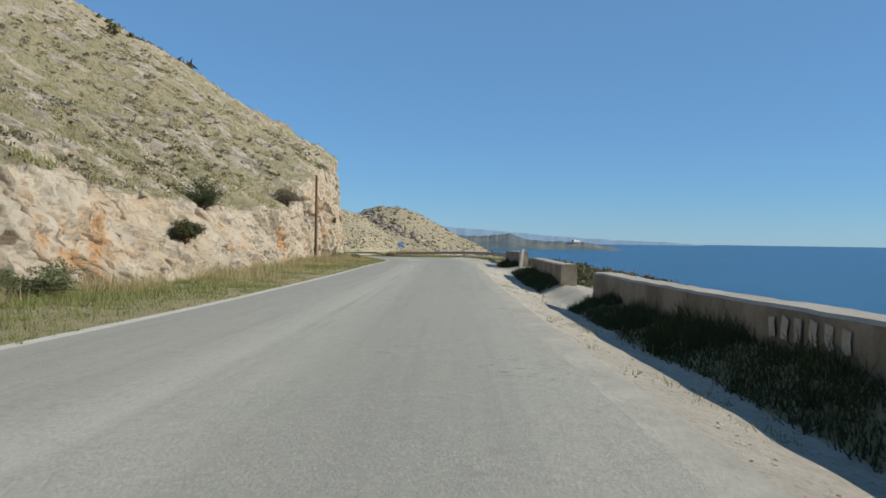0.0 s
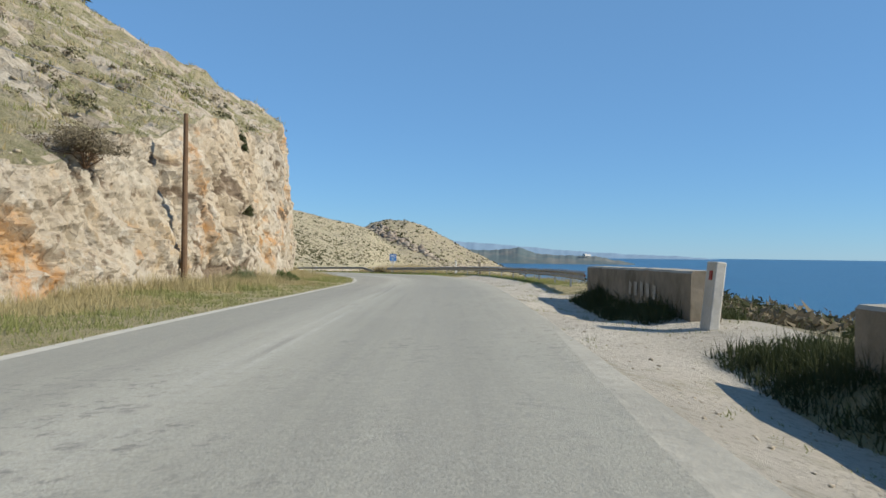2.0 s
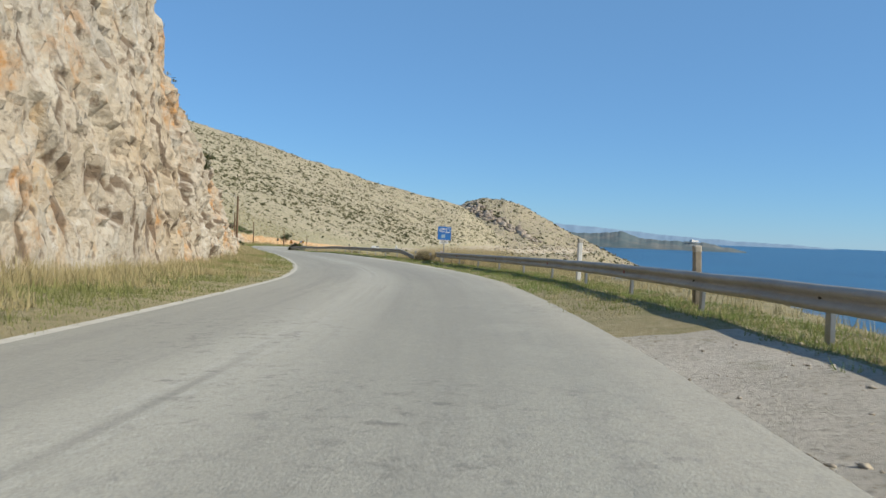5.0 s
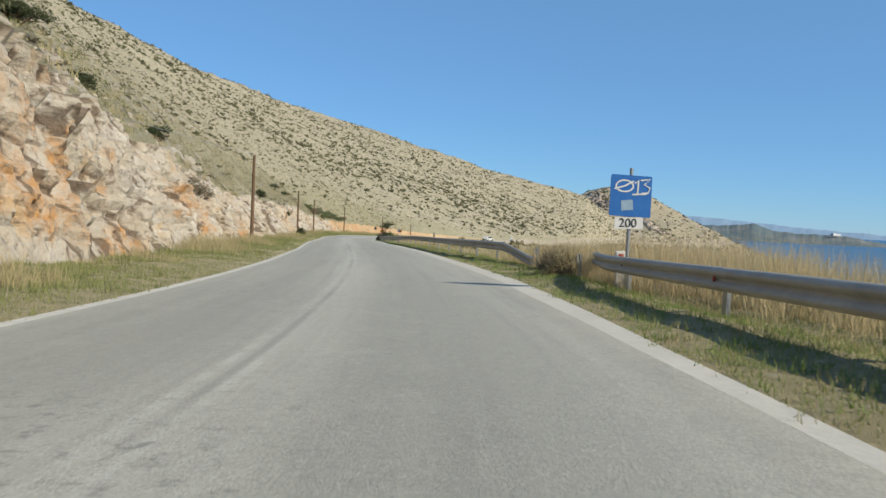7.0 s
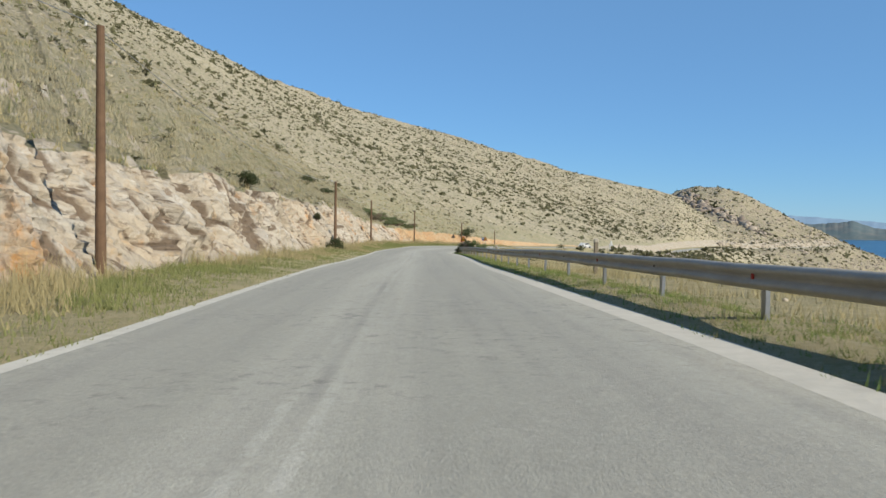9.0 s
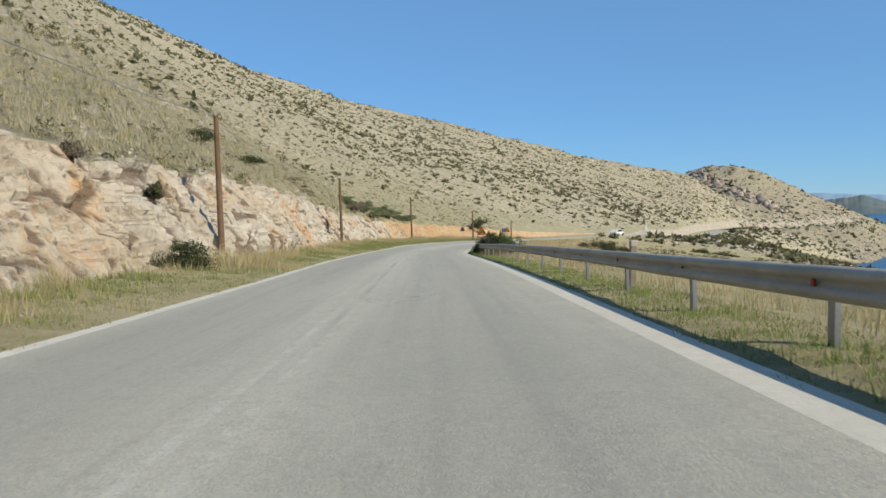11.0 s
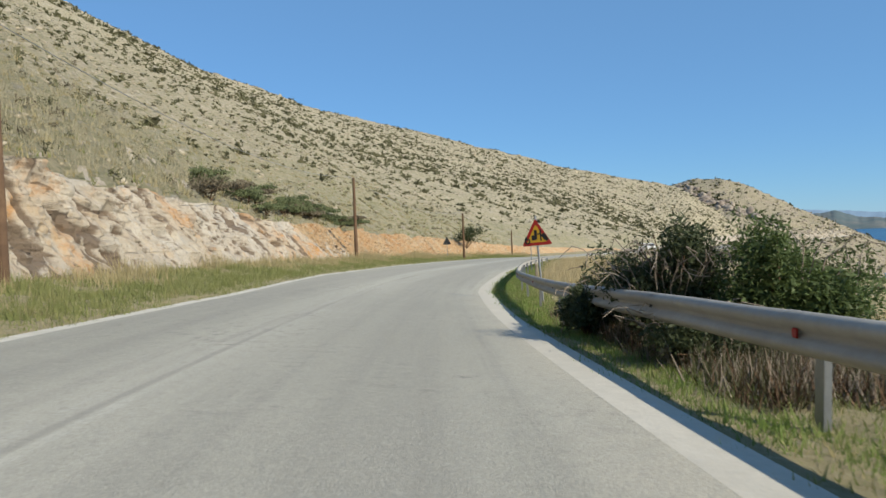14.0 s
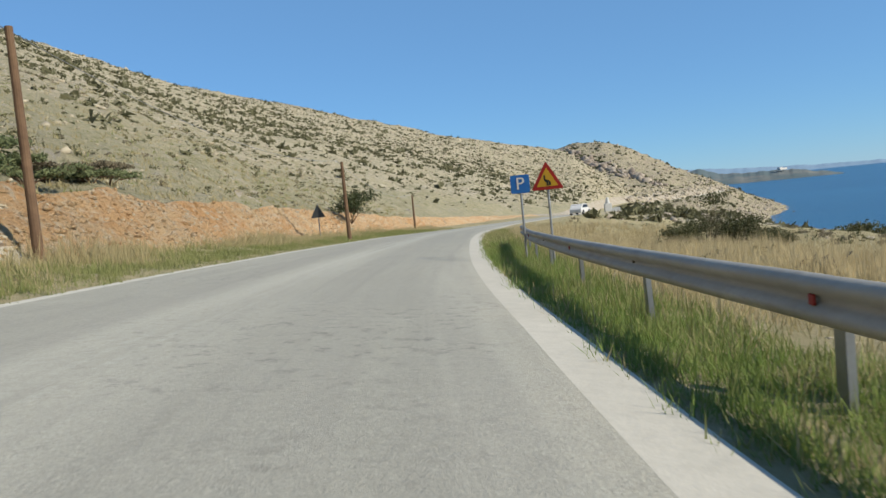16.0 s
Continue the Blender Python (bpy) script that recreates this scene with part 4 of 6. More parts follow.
BOLT = bolt_mesh()


def guard_rail(at, marked, label, full=0.80, sink_start=False, flare=False, low_start=0.0):
    rail = new("guard_rail")
    for n, s in enumerate(at):
        l = float(table(s, RAIL_L))
        top = full - low_start * max(0.0, 1 - (s - at[0]) / 25)
        p = new("post", POST)
        p.parent = rail
        lean = random.uniform(-2.5, 2.5)
        x, y, z = road_point(s, l + 0.10)
        p.matrix_basis = pose(x, y, z - 0.02 + (top - 0.80), lean, random.uniform(-2, 2), heading(s))
        for name, mesh, up in (("bolt", BOLT, 0.155), ("reflector", REFLECTOR, 0.155)):
            if (name == "reflector") == (n in marked):
                r = new(name, mesh)
                r.parent = rail
                x, y, z = road_point(s, l - 0.05 if name == "reflector" else l - 0.01)
                r.matrix_basis = pose(x, y, z + top - up, 0, 0, heading(s))
        if n + 1 == len(at):
            break
        long = at[n + 1] - s
        run = np.linspace(s - 0.15, s + long + 0.16, 11)
        off = table(run, RAIL_L)
        if flare and n == len(at) - 2:
            off = off + 0.25 * np.clip(run - s, 0, 4) ** 1.5 * 0.25
        dip = 0.012 * np.array([noise.noise(Vector((x * 0.5, n, 0))) for x in run])
        if sink_start and n == 0:
            dip = dip - 0.4 * np.clip(1 - (run - s) / 4, 0, 1)
        g = np.stack([road_point(run, off + dx + 0.004 * (n % 2), top - 0.31 + up + dip) for dx, up in BEAM], 1)
        thick = np.stack([road_point(run, off + dx + 0.006 + 0.004 * (n % 2), top - 0.31 + up + dip) for dx, up in BEAM], 1)
        k = len(BEAM)
        verts = np.concatenate([g.reshape(-1, 3), thick.reshape(-1, 3)])
        m = len(run) * k
        faces = grid_faces(len(run), k) + [tuple(v + m for v in f[::-1]) for f in grid_faces(len(run), k)]
        for i in range(len(run) - 1):
            faces += [(i * k, (i + 1) * k, m + (i + 1) * k, m + i * k), (i * k + k - 1, m + i * k + k - 1, m + (i + 1) * k + k - 1, (i + 1) * k + k - 1)]
        mesh_object("beam", verts, faces, STEEL, True, rail)
    return tagged(rail, label, "guard rail", "guard rails along the road")


guard_rail(54.0 + 3.955 * np.arange(18), (0, 2, 4, 6, 9, 11, 13, 15), "dull galvanised steel guard rail on posts", 0.70, flare=True, low_start=0.09)
guard_rail(np.concatenate([[126.4], 131.83 + 3.71 * np.arange(23), 216.81 + 3.36 * np.arange(3), 226.89 + 3.99 * np.arange(13)]), range(1, 40, 2), "long weathered steel guard rail with red reflectors", 0.76, sink_start=True)


# ---- utility poles ----
def utility_pole(x, y, foot, height, label, tilt=(0, 0)):
    pole = new("utility_pole")
    pole.matrix_basis = pose(x, y, foot, tilt[0], tilt[1], heading(y))
    bm = bmesh.new()
    rod(bm, 0.13, (0, 0, -0.6), (0, 0, height), 12, 0.085)
    part("shaft", bm, WOOD, pole)
    bm = bmesh.new()
    rod(bm, 0.012, (0, 0, height - 0.1), (-0.32, 0, height + 0.02), 6)
    part("bracket", bm, STEEL, pole)
    bm = bmesh.new()
    rod(bm, 0.035, (-0.32, 0, height), (-0.32, 0, height + 0.11), 8, 0.02)
    part("insulator", bm, WHITE, pole)
    return tagged(pole, label, "pole", "poles along the road")


POLES = [(-10.0, 57.9, -0.75, 6.75), (-32.8, 146.65, -2.75, 5.95), (-50.15, 185.2, -3.4, 5.5), (-63.67, 215.9, -3.95, 5.6), (-73.7, 249.6, -4.5, 5.5), (-75.9, 276.8, -4.9, 4.0), (-81.1, 312.2, -6.3, 3.6)]
for x, y, z, h in POLES:
    utility_pole(x, y, z, h, "weathered brown wooden utility pole in the verge")


# ---- road signs ----
def sign_post(name, s_place, height, radius=0.03):
    thing = new(name)
    thing.matrix_basis = pose(*s_place)
    bm = bmesh.new()
    rod(bm, radius, (0, 0, -0.4), (0, 0, height), 12)
    part("pole", bm, POST_STEEL, thing)
    return thing


def plate(bm, outline, y0, y1):
    """A flat plate in the xz plane between y0 and y1."""
    a = [bm.verts.new((x, y0, z)) for x, z in outline]
    b = [bm.verts.new((x, y1, z)) for x, z in outline]
    bm.faces.new(a)
    bm.faces.new(b[::-1])
    for k in range(len(a)):
        j = (k + 1) % len(a)
        bm.faces.new((a[k], b[k], b[j], a[j]))
    bmesh.ops.recalc_face_normals(bm, faces=bm.faces)


def rounded(points, r=0.04):
    """Corners of a polygon cut round."""
    out = []
    n = len(points)
    for k in range(n):
        p, a, b = Vector(points[k]), Vector(points[k - 1]), Vector(points[(k + 1) % n])
        ua, ub = (a - p).normalized(), (b - p).normalized()
        for w in (0, 0.33, 0.67, 1):
            c = p + ua * r * (1 - w) + ub * r * w
            out.append(tuple(c + (p - c) * 0.35 * (1 - abs(2 * w - 1))))
    return out


def triangle(side, low, r=0.04):
    h = side * math.sqrt(3) / 2
    return rounded([(-side / 2, low), (side / 2, low), (0, low + h)], r)


def lettering(name, text, size, mat, parent, m, thick=0.004):
    """Words in the built-in font as a mesh part, lying in the xz plane of its parent."""
    cu = bpy.data.curves.new(name, "FONT")
    cu.body, cu.size, cu.extrude, cu.align_x, cu.align_y = text, size, thick, "CENTER", "CENTER"
    tmp = new(name, cu)
    bpy.context.view_layer.update()
    me = bpy.data.meshes.new_from_object(tmp.evaluated_get(bpy.context.evaluated_depsgraph_get()))
    bpy.data.objects.remove(tmp)
    me.materials.clear()
    me.materials.append(mat)
    ob = new(name, me)
    ob.parent = parent
    ob.matrix_basis = m @ pose(0, 0, 0, 90, 0, 0)
    return ob


def stroke(bm, points, wide, y):
    """A flat painted stroke through points (x, z), slightly in front of a plate."""
    pts = [Vector((a, b)) for a, b in points]
    left, right = [], []
    for k, p in enumerate(pts):
        way = (pts[min(k + 1, len(pts) - 1)] - pts[max(k - 1, 0)]).normalized()
        n = Vector((-way.y, way.x)) * wide / 2
        left.append(bm.verts.new((p.x + n.x, y, p.y + n.y)))
        right.append(bm.verts.new((p.x - n.x, y, p.y - n.y)))
    for k in range(len(pts) - 1):
        bm.faces.new((left[k], left[k + 1], right[k + 1], right[k]))


def circle_points(cx, cz, rx, rz, a0=0, a1=360, n=18):
    return [(cx + rx * math.cos(radians(a)), cz + rz * math.sin(radians(a))) for a in np.linspace(a0, a1, n)]


def clamps(sign, heights):
    for z in heights:
        bm = bmesh.new()
        box(bm, (0.16, 0.035, 0.03), Matrix.Translation((0, -0.02, z)), 0.005)
        part("clamp", bm, POST_STEEL, sign)


def warning_sign(x, y, z, turn, side, low, top, label, picture, tilt=0.0):
    sign = sign_post("warning_sign", (x, y, z, 0, tilt, turn), top)
    h = side * math.sqrt(3) / 2
    bm = bmesh.new()
    plate(bm, triangle(side, low, 0.05), -0.05, -0.03)
    part("face", bm, RED, sign, "red triangular face")
    bm = bmesh.new()
    plate(bm, triangle(side * 0.66, low + h * 0.115, 0.02), -0.054, -0.0505)
    part("yellow_field", bm, YELLOW, sign, "yellow inner triangle")
    bm = bmesh.new()
    for pts, wide in picture:
        stroke(bm, [(a * side, low + b * side) for a, b in pts], wide * side, -0.057)
    part("pictogram", bm, BLACK, sign, "black painted pictogram")
    clamps(sign, (low + 0.12, low + 0.4))
    return tagged(sign, label, "road sign", "road signs")


SPRAYED = [([(-.02, .2), (-.02, .5)], .09), ([(-.16, .25), (-.02, .25)], .16), ([(-.02, .36), (.13, .36)], .035), ([(.14, .14), (.14, .5)], .05), ([(.2, .36), (.3, .2)], .14), ([(.28, .22), (.36, .15)], .1),
           (circle_points(-.3, .15, .07, .07), .05), ([(-.38, .2), (-.31, .3)], .05)]
WINDING = [([(0.01, .12), (0.01, .22), (-.07, .3), (-.07, .44)], .05), ([(.08, .13), (.08, .24)], .06), ([(-.07, .3), (.08, .24)], .05)]
warning_sign(-55.33, 226.05, -5.16, 2, 0.88, 1.78, 2.62, "triangular red and yellow warning sign sprayed with black paint", SPRAYED, -3.5)
warning_sign(-62.35, 253.6, -5.75, -3, 0.81, 1.91, 2.58, "triangular warning sign for a winding road on a steel pole", WINDING)

p_sign = sign_post("parking_sign", (-63.15, 254.7, -5.75, 0, 0, 2), 2.38)
bm = bmesh.new()
plate(bm, rounded([(-.25, 1.89), (.25, 1.89), (.25, 2.37), (-.25, 2.37)], 0.04), -0.05, -0.03)
part("face", bm, BLUE, p_sign, "blue square face")
lettering("letter", "P", 0.45, WHITE, p_sign, Matrix.Translation((0, -0.056, 2.13)))
clamps(p_sign, (1.98, 2.28))
tagged(p_sign, "blue square parking sign with a white letter P", "road sign", "road signs")

b_sign = sign_post("information_sign", (-7.08, 118.3, -2.05, 0, 0, 21), 2.85, 0.035)
bm = bmesh.new()
plate(bm, rounded([(-.42, 1.92), (.40, 1.9), (.40, 2.70), (-.41, 2.72)], 0.03), -0.06, -0.035)
part("face", bm, BLUE, b_sign, "blue square face")
bm = bmesh.new()
stroke(bm, circle_points(-.14, 2.50, .17, .11), .03, -0.066)
stroke(bm, [(-.34, 2.44), (-.14, 2.50), (.04, 2.60)], .03, -0.067)
stroke(bm, [(.06, 2.56), (.13, 2.62), (.12, 2.36)], .03, -0.066)
stroke(bm, [(.02, 2.34), (.30, 2.36)], .03, -0.067)
stroke(bm, [(.17, 2.62), (.36, 2.64), (.24, 2.54), (.36, 2.48), (.33, 2.38), (.20, 2.37)], .03, -0.068)
part("graffiti", bm, WHITE, b_sign, "white sprayed scrawl")
bm = bmesh.new()
stroke(bm, [(-.19, 2.12), (.04, 2.14)], .20, -0.066)
part("sticker", bm, simple_material("faded_sticker", (0.30, 0.42, 0.52), (0.22, 0.35, 0.48), 8.0, 0.6, bump=0), b_sign, "faded pale sticker")
bm = bmesh.new()
plate(bm, [(-.30, 1.66), (.26, 1.68), (.26, 1.90), (-.30, 1.89)], -0.06, -0.04)
part("distance_plate", bm, WHITE, b_sign, "white plate with the number 200")
lettering("number", "200", 0.24, BLACK, b_sign, Matrix.Translation((-.04, -0.066, 1.78)))
clamps(b_sign, (2.05, 2.55))
tagged(b_sign, "blue square information sign with white graffiti and a plate below", "road sign", "road signs")

# a small sign seen from behind on the far verge
back_sign = sign_post("roadside_sign", (-77.9, 277.3, -4.75, 0, 0, 8), 1.55)
bm = bmesh.new()
plate(bm, triangle(0.9, 0.75, 0.04), -0.05, -0.03)
part("face", bm, simple_material("dark_sign_back", (0.10, 0.11, 0.12), (0.07, 0.08, 0.09), 5.0, 0.6, 0.4, 0), back_sign, "dull dark triangular plate")
tagged(back_sign, "dark triangular sign plate on a pale pole in the verge", "road sign", "road signs")

# ---- white slab post at the wall's end, short marker posts ----
x, y, z = road_point(41.0, 3.72)
slab = new("marker_slab")
slab.matrix_basis = pose(x, y, z, 0, 6, heading(41))
bm = bmesh.new()
box(bm, (0.16, 0.42, 1.5), Matrix.Translation((0, 0, 0.2)), 0.02)
part("slab", bm, simple_material("whitewashed_concrete", (0.72, 0.70, 0.64), (0.56, 0.53, 0.47), 3.0, 0.9, bump=0.4), slab)
bm = bmesh.new()
box(bm, (0.02, 0.12, 0.14), Matrix.Translation((-0.085, -0.05, 0.74)), 0.005)
part("reflector", bm, RED, slab, "red reflector plate")
tagged(slab, "leaning whitewashed concrete marker slab at the wall end", "marker post")
for s, l, h in ((87.0, 4.6, 1.1), (96.2, 4.6, 1.3), (163, 5.6, 1.1), (184.8, 3.8, 0.92), (204.8, 3.5, 0.88), (250.8, 3.15, 0.95)):
    x, y, z = road_point(s, l)
    marker = new("marker_post")
    marker.matrix_basis = pose(x, y, z, random.uniform(-3, 3), random.uniform(-3, 3), heading(s))
    bm = bmesh.new()
    box(bm, (0.14, 0.14, h + 0.4), Matrix.Translation((0, 0, (h - 0.4) / 2)), 0.025)
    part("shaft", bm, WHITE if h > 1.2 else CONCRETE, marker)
    bm = bmesh.new()
    box(bm, (0.15, 0.15, 0.14), Matrix.Translation((0, 0, h - 0.03)), 0.03)
    part("cap", bm, SUNLIT_TOP_PALE_HEAD, marker, "pale painted head")
    tagged(marker, "whitewashed square marker post" if h > 1.2 else "short square concrete marker post with a pale head", "marker post", "marker posts behind the guard rail")

white_marker = new("marker_post")
white_marker.matrix_basis = pose(-7.2, 118.75, -1.78, 0, -2, heading(118))
bm = bmesh.new()
box(bm, (0.23, 0.1, 1.85), Matrix.Translation((0, 0, 0.02)), 0.03)
part("plate", bm, WHITE, white_marker)
bm = bmesh.new()
box(bm, (0.06, 0.05, 1.2), Matrix.Translation((0, 0.06, 0.1)), 0.005)
part("stake", bm, POST_STEEL, white_marker)
bm = bmesh.new()
box(bm, (0.1, 0.01, 0.18), Matrix.Translation((-0.01, -0.056, 0.80)), 0.003)
part("reflector", bm, RED, white_marker, "red reflector plate")
tagged(white_marker, "white marker post with a red reflector beside the blue sign", "marker post", "marker posts behind the guard rail")

# ---- graffiti on the walls: plain strokes that cannot be read ----
GRAFFITI = simple_material("faded_white_spray", (0.57, 0.54, 0.48), (0.38, 0.34, 0.28), 4.0, 0.95, bump=0)


def wall_marks(wall, s0, l, low, wide, strokes):
    """Sprayed strokes on a wall; their points run along the wall and up."""
    for pts in strokes:
        pts = [Vector(p) for p in pts]
        edge = []
        for k, p in enumerate(pts):
            way = (pts[min(k + 1, len(pts) - 1)] - pts[max(k - 1, 0)]).normalized()
            n = Vector((-way.y, way.x)) * wide / 2
            edge += [road_point(s0 + p.x + n.x, l, low + p.y + n.y), road_point(s0 + p.x - n.x, l, low + p.y - n.y)]
        mesh_object("graffiti", edge, [(2 * k, 2 * k + 1, 2 * k + 3, 2 * k + 2) for k in range(len(pts) - 1)], GRAFFITI, False, wall)


walls = sorted((o for o in scene.objects if o.name.startswith("parapet_wall")), key=lambda o: o.name)
for wall, s0, l, low, high, count, step in ((walls[0], 7.3, 3.825, 0.16, 0.27, 6, 0.34), (walls[2], 44.2, 3.72, 0.2, 0.3, 5, 0.5)):
    bars = [[(k * step + 0.03 * math.sin(5 * k), 0.0), (k * step + 0.02, 0.5 * high), (k * step + 0.04 * math.sin(3 * k), high * (0.9 + 0.1 * math.sin(7 * k)))] for k in range(count)]
    wall_marks(wall, s0, l, low, 0.5 * step, bars)


# ---- plants and stones ----
rng = np.random.default_rng(11)


def soup(name, verts, faces, mat, index=None):
    """Many triangles in one mesh."""
    me = bpy.data.meshes.new(name)
    verts, faces = np.asarray(verts, np.float32), np.asarray(faces, np.int32)
    me.vertices.add(len(verts))
    me.vertices.foreach_set("co", verts.ravel())
    me.loops.add(faces.size)
    me.loops.foreach_set("vertex_index", faces.ravel())
    me.polygons.add(len(faces))
    me.polygons.foreach_set("loop_start", np.arange(0, faces.size, 3, dtype=np.int32))
    for one in mat if isinstance(mat, list) else [mat]:
        me.materials.append(one)
    if index is not None:
        me.polygons.foreach_set("material_index", np.asarray(index, np.int32))
    me.update(calc_edges=True)
    return new(name, me)


def sample(grid, count, weight=None):
    """Random places on a sheet: place and cell, spread by area times weight."""
    g = np.asarray(grid)
    a, b, c, d = g[:-1, :-1], g[1:, :-1], g[1:, 1:], g[:-1, 1:]
    area = np.linalg.norm(np.cross(c - a, d - b), axis=-1) / 2
    if weight is not None:
        area = area * weight
    cell = rng.choice(area.size, count, p=(area / area.sum()).ravel())
    i, j = np.divmod(cell, area.shape[1])
    u, v = rng.random((2, count, 1))
    return a[i, j] * (1 - u) * (1 - v) + b[i, j] * u * (1 - v) + c[i, j] * u * v + d[i, j] * (1 - u) * v, i, j


def blades(places, tall, per, wide=0.012, spread=0.12, lean=0.45):
    """Tufts of grass: per blades, each a thin triangle, at each place."""
    n = len(places) * per
    at = np.repeat(places, per, 0)
    h = np.repeat(tall, per)[:, None] * rng.uniform(0.45, 1.1, (n, 1))
    r, a = spread * np.sqrt(rng.random((n, 1))), rng.uniform(0, 2 * np.pi, (n, 1))
    at = at + np.concatenate([r * np.cos(a), r * np.sin(a), np.full((n, 1), -0.02)], 1)
    b, k = rng.uniform(0, 2 * np.pi, (n, 1)), rng.uniform(0.1, 1, (n, 1)) * lean
    tip = np.concatenate([np.cos(b) * k, np.sin(b) * k, np.sqrt(np.clip(1 - k * k, 0.2, 1))], 1) * h
    c = rng.uniform(0, 2 * np.pi, (n, 1))
    side = np.concatenate([np.cos(c), np.sin(c), 0 * c], 1) * wide * rng.uniform(0.6, 1.5, (n, 1))
    v = np.stack([at - side, at + side, at + tip], 1).reshape(-1, 3)
    return v, np.arange(n * 3).reshape(-1, 3)


def leaves(centres, radii, per, size, shell=0.45, flat=0.0):
    """Clumps of leaves: per small pointed leaves round each centre, thicker towards the outside."""
    n = len(centres) * per
    d = rng.normal(size=(n, 3))
    d /= np.linalg.norm(d, axis=1)[:, None]
    d[:, 2] = np.where(d[:, 2] < -0.2, -d[:, 2], d[:, 2])
    lumpy = np.repeat(rng.uniform(0.75, 1.2, (len(centres), 1)), per, 0) * (1 + 0.25 * np.sin(5 * d[:, :1] + 3 * d[:, 1:2] + np.repeat(rng.uniform(0, 6, (len(centres), 1)), per, 0)))
    at = np.repeat(centres, per, 0) + d * np.repeat(radii, per, 0) * rng.random((n, 1)) ** shell * lumpy
    a = rng.normal(size=(n, 3))
    a /= np.linalg.norm(a, axis=1)[:, None]
    b = np.cross(a, rng.normal(size=(n, 3)))
    b /= np.linalg.norm(b, axis=1)[:, None] + 1e-9
    s = np.repeat(size, per)[:, None] * rng.uniform(0.6, 1.4, (n, 1))
    v = np.stack([at - a * s + b * s * 0.3, at - a * s * 0.6 - b * s * 0.5, at + a * s * 1.1], 1).reshape(-1, 3)
    return v, np.arange(n * 3).reshape(-1, 3)


_ico = bmesh.new()
bmesh.ops.create_icosphere(_ico, subdivisions=1, radius=1.0)
_ico.verts.ensure_lookup_table()
ICO_V = np.array([v.co[:] for v in _ico.verts])
ICO_F = np.array([[v.index for v in f.verts] for f in _ico.faces])
_ico.free()


OCT_V = np.array([(1, 0, 0), (0, 1, 0), (-1, 0, 0), (0, -1, 0), (0, 0, 1), (0, 0, -1)], float)
OCT_F = np.array([(0, 1, 4), (1, 2, 4), (2, 3, 4), (3, 0, 4), (1, 0, 5), (2, 1, 5), (3, 2, 5), (0, 3, 5)])


def stones(places, size, flat=0.6, far=False):
    """Rough lumps of rock, part sunk; far ones with fewer faces."""
    n = len(places)
    shape_v, shape_f = (OCT_V, OCT_F) if far else (ICO_V, ICO_F)
    v = shape_v[None] * (1 + rng.uniform(-0.5, 0.35, (n, len(shape_v), 1))) + rng.uniform(-0.3, 0.3, (n, len(shape_v), 3))
    v = np.sign(v) * np.abs(v) ** 0.65
    v = v * rng.uniform(0.6, 1.3, (n, 1, 3)) * (1, 1, flat) * size[:, None, None]
    a = rng.uniform(0, 2 * np.pi, n)
    c, s = np.cos(a)[:, None], np.sin(a)[:, None]
    x, y = v[..., 0] * c - v[..., 1] * s, v[..., 0] * s + v[..., 1] * c
    v = np.stack([x, y, v[..., 2]], -1) + places[:, None]
    f = (np.arange(n)[:, None, None] * len(shape_v) + shape_f).reshape(-1, 3)
    return v.reshape(-1, 3), f


def patchy(places, scale, low, seed=0.0):
    """Keeps places where a soft noise is high, so that things grow in patches."""
    return np.array([noisy(p, scale, 3, seed) > low for p in places])


# grass of the verge under the rock
side_w = np.linspace(0.55, 1.0, verge.shape[1] - 1)[None] * ((ls[:-1] > -12) & (ls[:-1] < 330))[:, None]
at, i, j = sample(verge, 30000, side_w)
tall = rng.uniform(0.10, 0.45, len(at)) * (0.4 + 0.9 * j / 6) * np.interp(ls[i], [60, 130], [1.05, 1.0]) * np.array([1.0 + 0.8 * noisy(p, 0.3, 3, 2) for p in at])
straw = np.array([noisy(p, 0.22, 3, 9) > -0.02 + 0.35 * (rng.random() - 0.3) + (0.5 - 0.14 * k) for p, k in zip(at, j)])
v, f = blades(at[straw], tall[straw] * 1.2, 10, 0.0085, 0.2, 0.6)
tagged(soup("verge_grass", v, f, STRAW), "tall straw-coloured dry grass along the verge", "grass", kind="stuff")
v, f = blades(at[~straw], tall[~straw] * 0.7, 11, 0.009, 0.2, 0.75)
tagged(soup("verge_grass", v, f, GREEN_GRASS), "green grass and weeds along the verge", "grass", kind="stuff")

edge_w = np.array([0.3, 1, 1, 0.5, 0.1, 0, 0])[None] * ((ls[:-1] > 225) & (ls[:-1] < 320))[:, None]
at, i, j = sample(verge, 3200, edge_w)
v, f = blades(at, rng.uniform(0.1, 0.28, len(at)), 20, 0.006, 0.2, 0.7)
tagged(soup("verge_grass", v, f, GREEN_GRASS), "fresh green grass along the white edge line", "grass", kind="stuff")

# hillside near the road: grass, stones, low shrubs
deep_c = deep[:-1, :-1]
near_w = np.exp(-deep_c / 18) * ((ls[:-1] > 0) & (ls[:-1] < 330))[:, None]
body = hill[:, :-1]
at, i, j = sample(body, 15500, near_w * np.where(ls[:-1] < 80, 1.7, 1.0)[:, None])
v, f = blades(at, rng.uniform(0.12, 0.42, len(at)), 12, 0.02, 0.3, 0.75)
tagged(soup("hillside_grass", v, f, [STRAW, GREEN_GRASS], np.repeat(rng.random(len(at)) < np.where(ls[i] < 110, 0.45, 0.15), 12)), "tufts of dry and green grass on the hillside", "grass", kind="stuff")
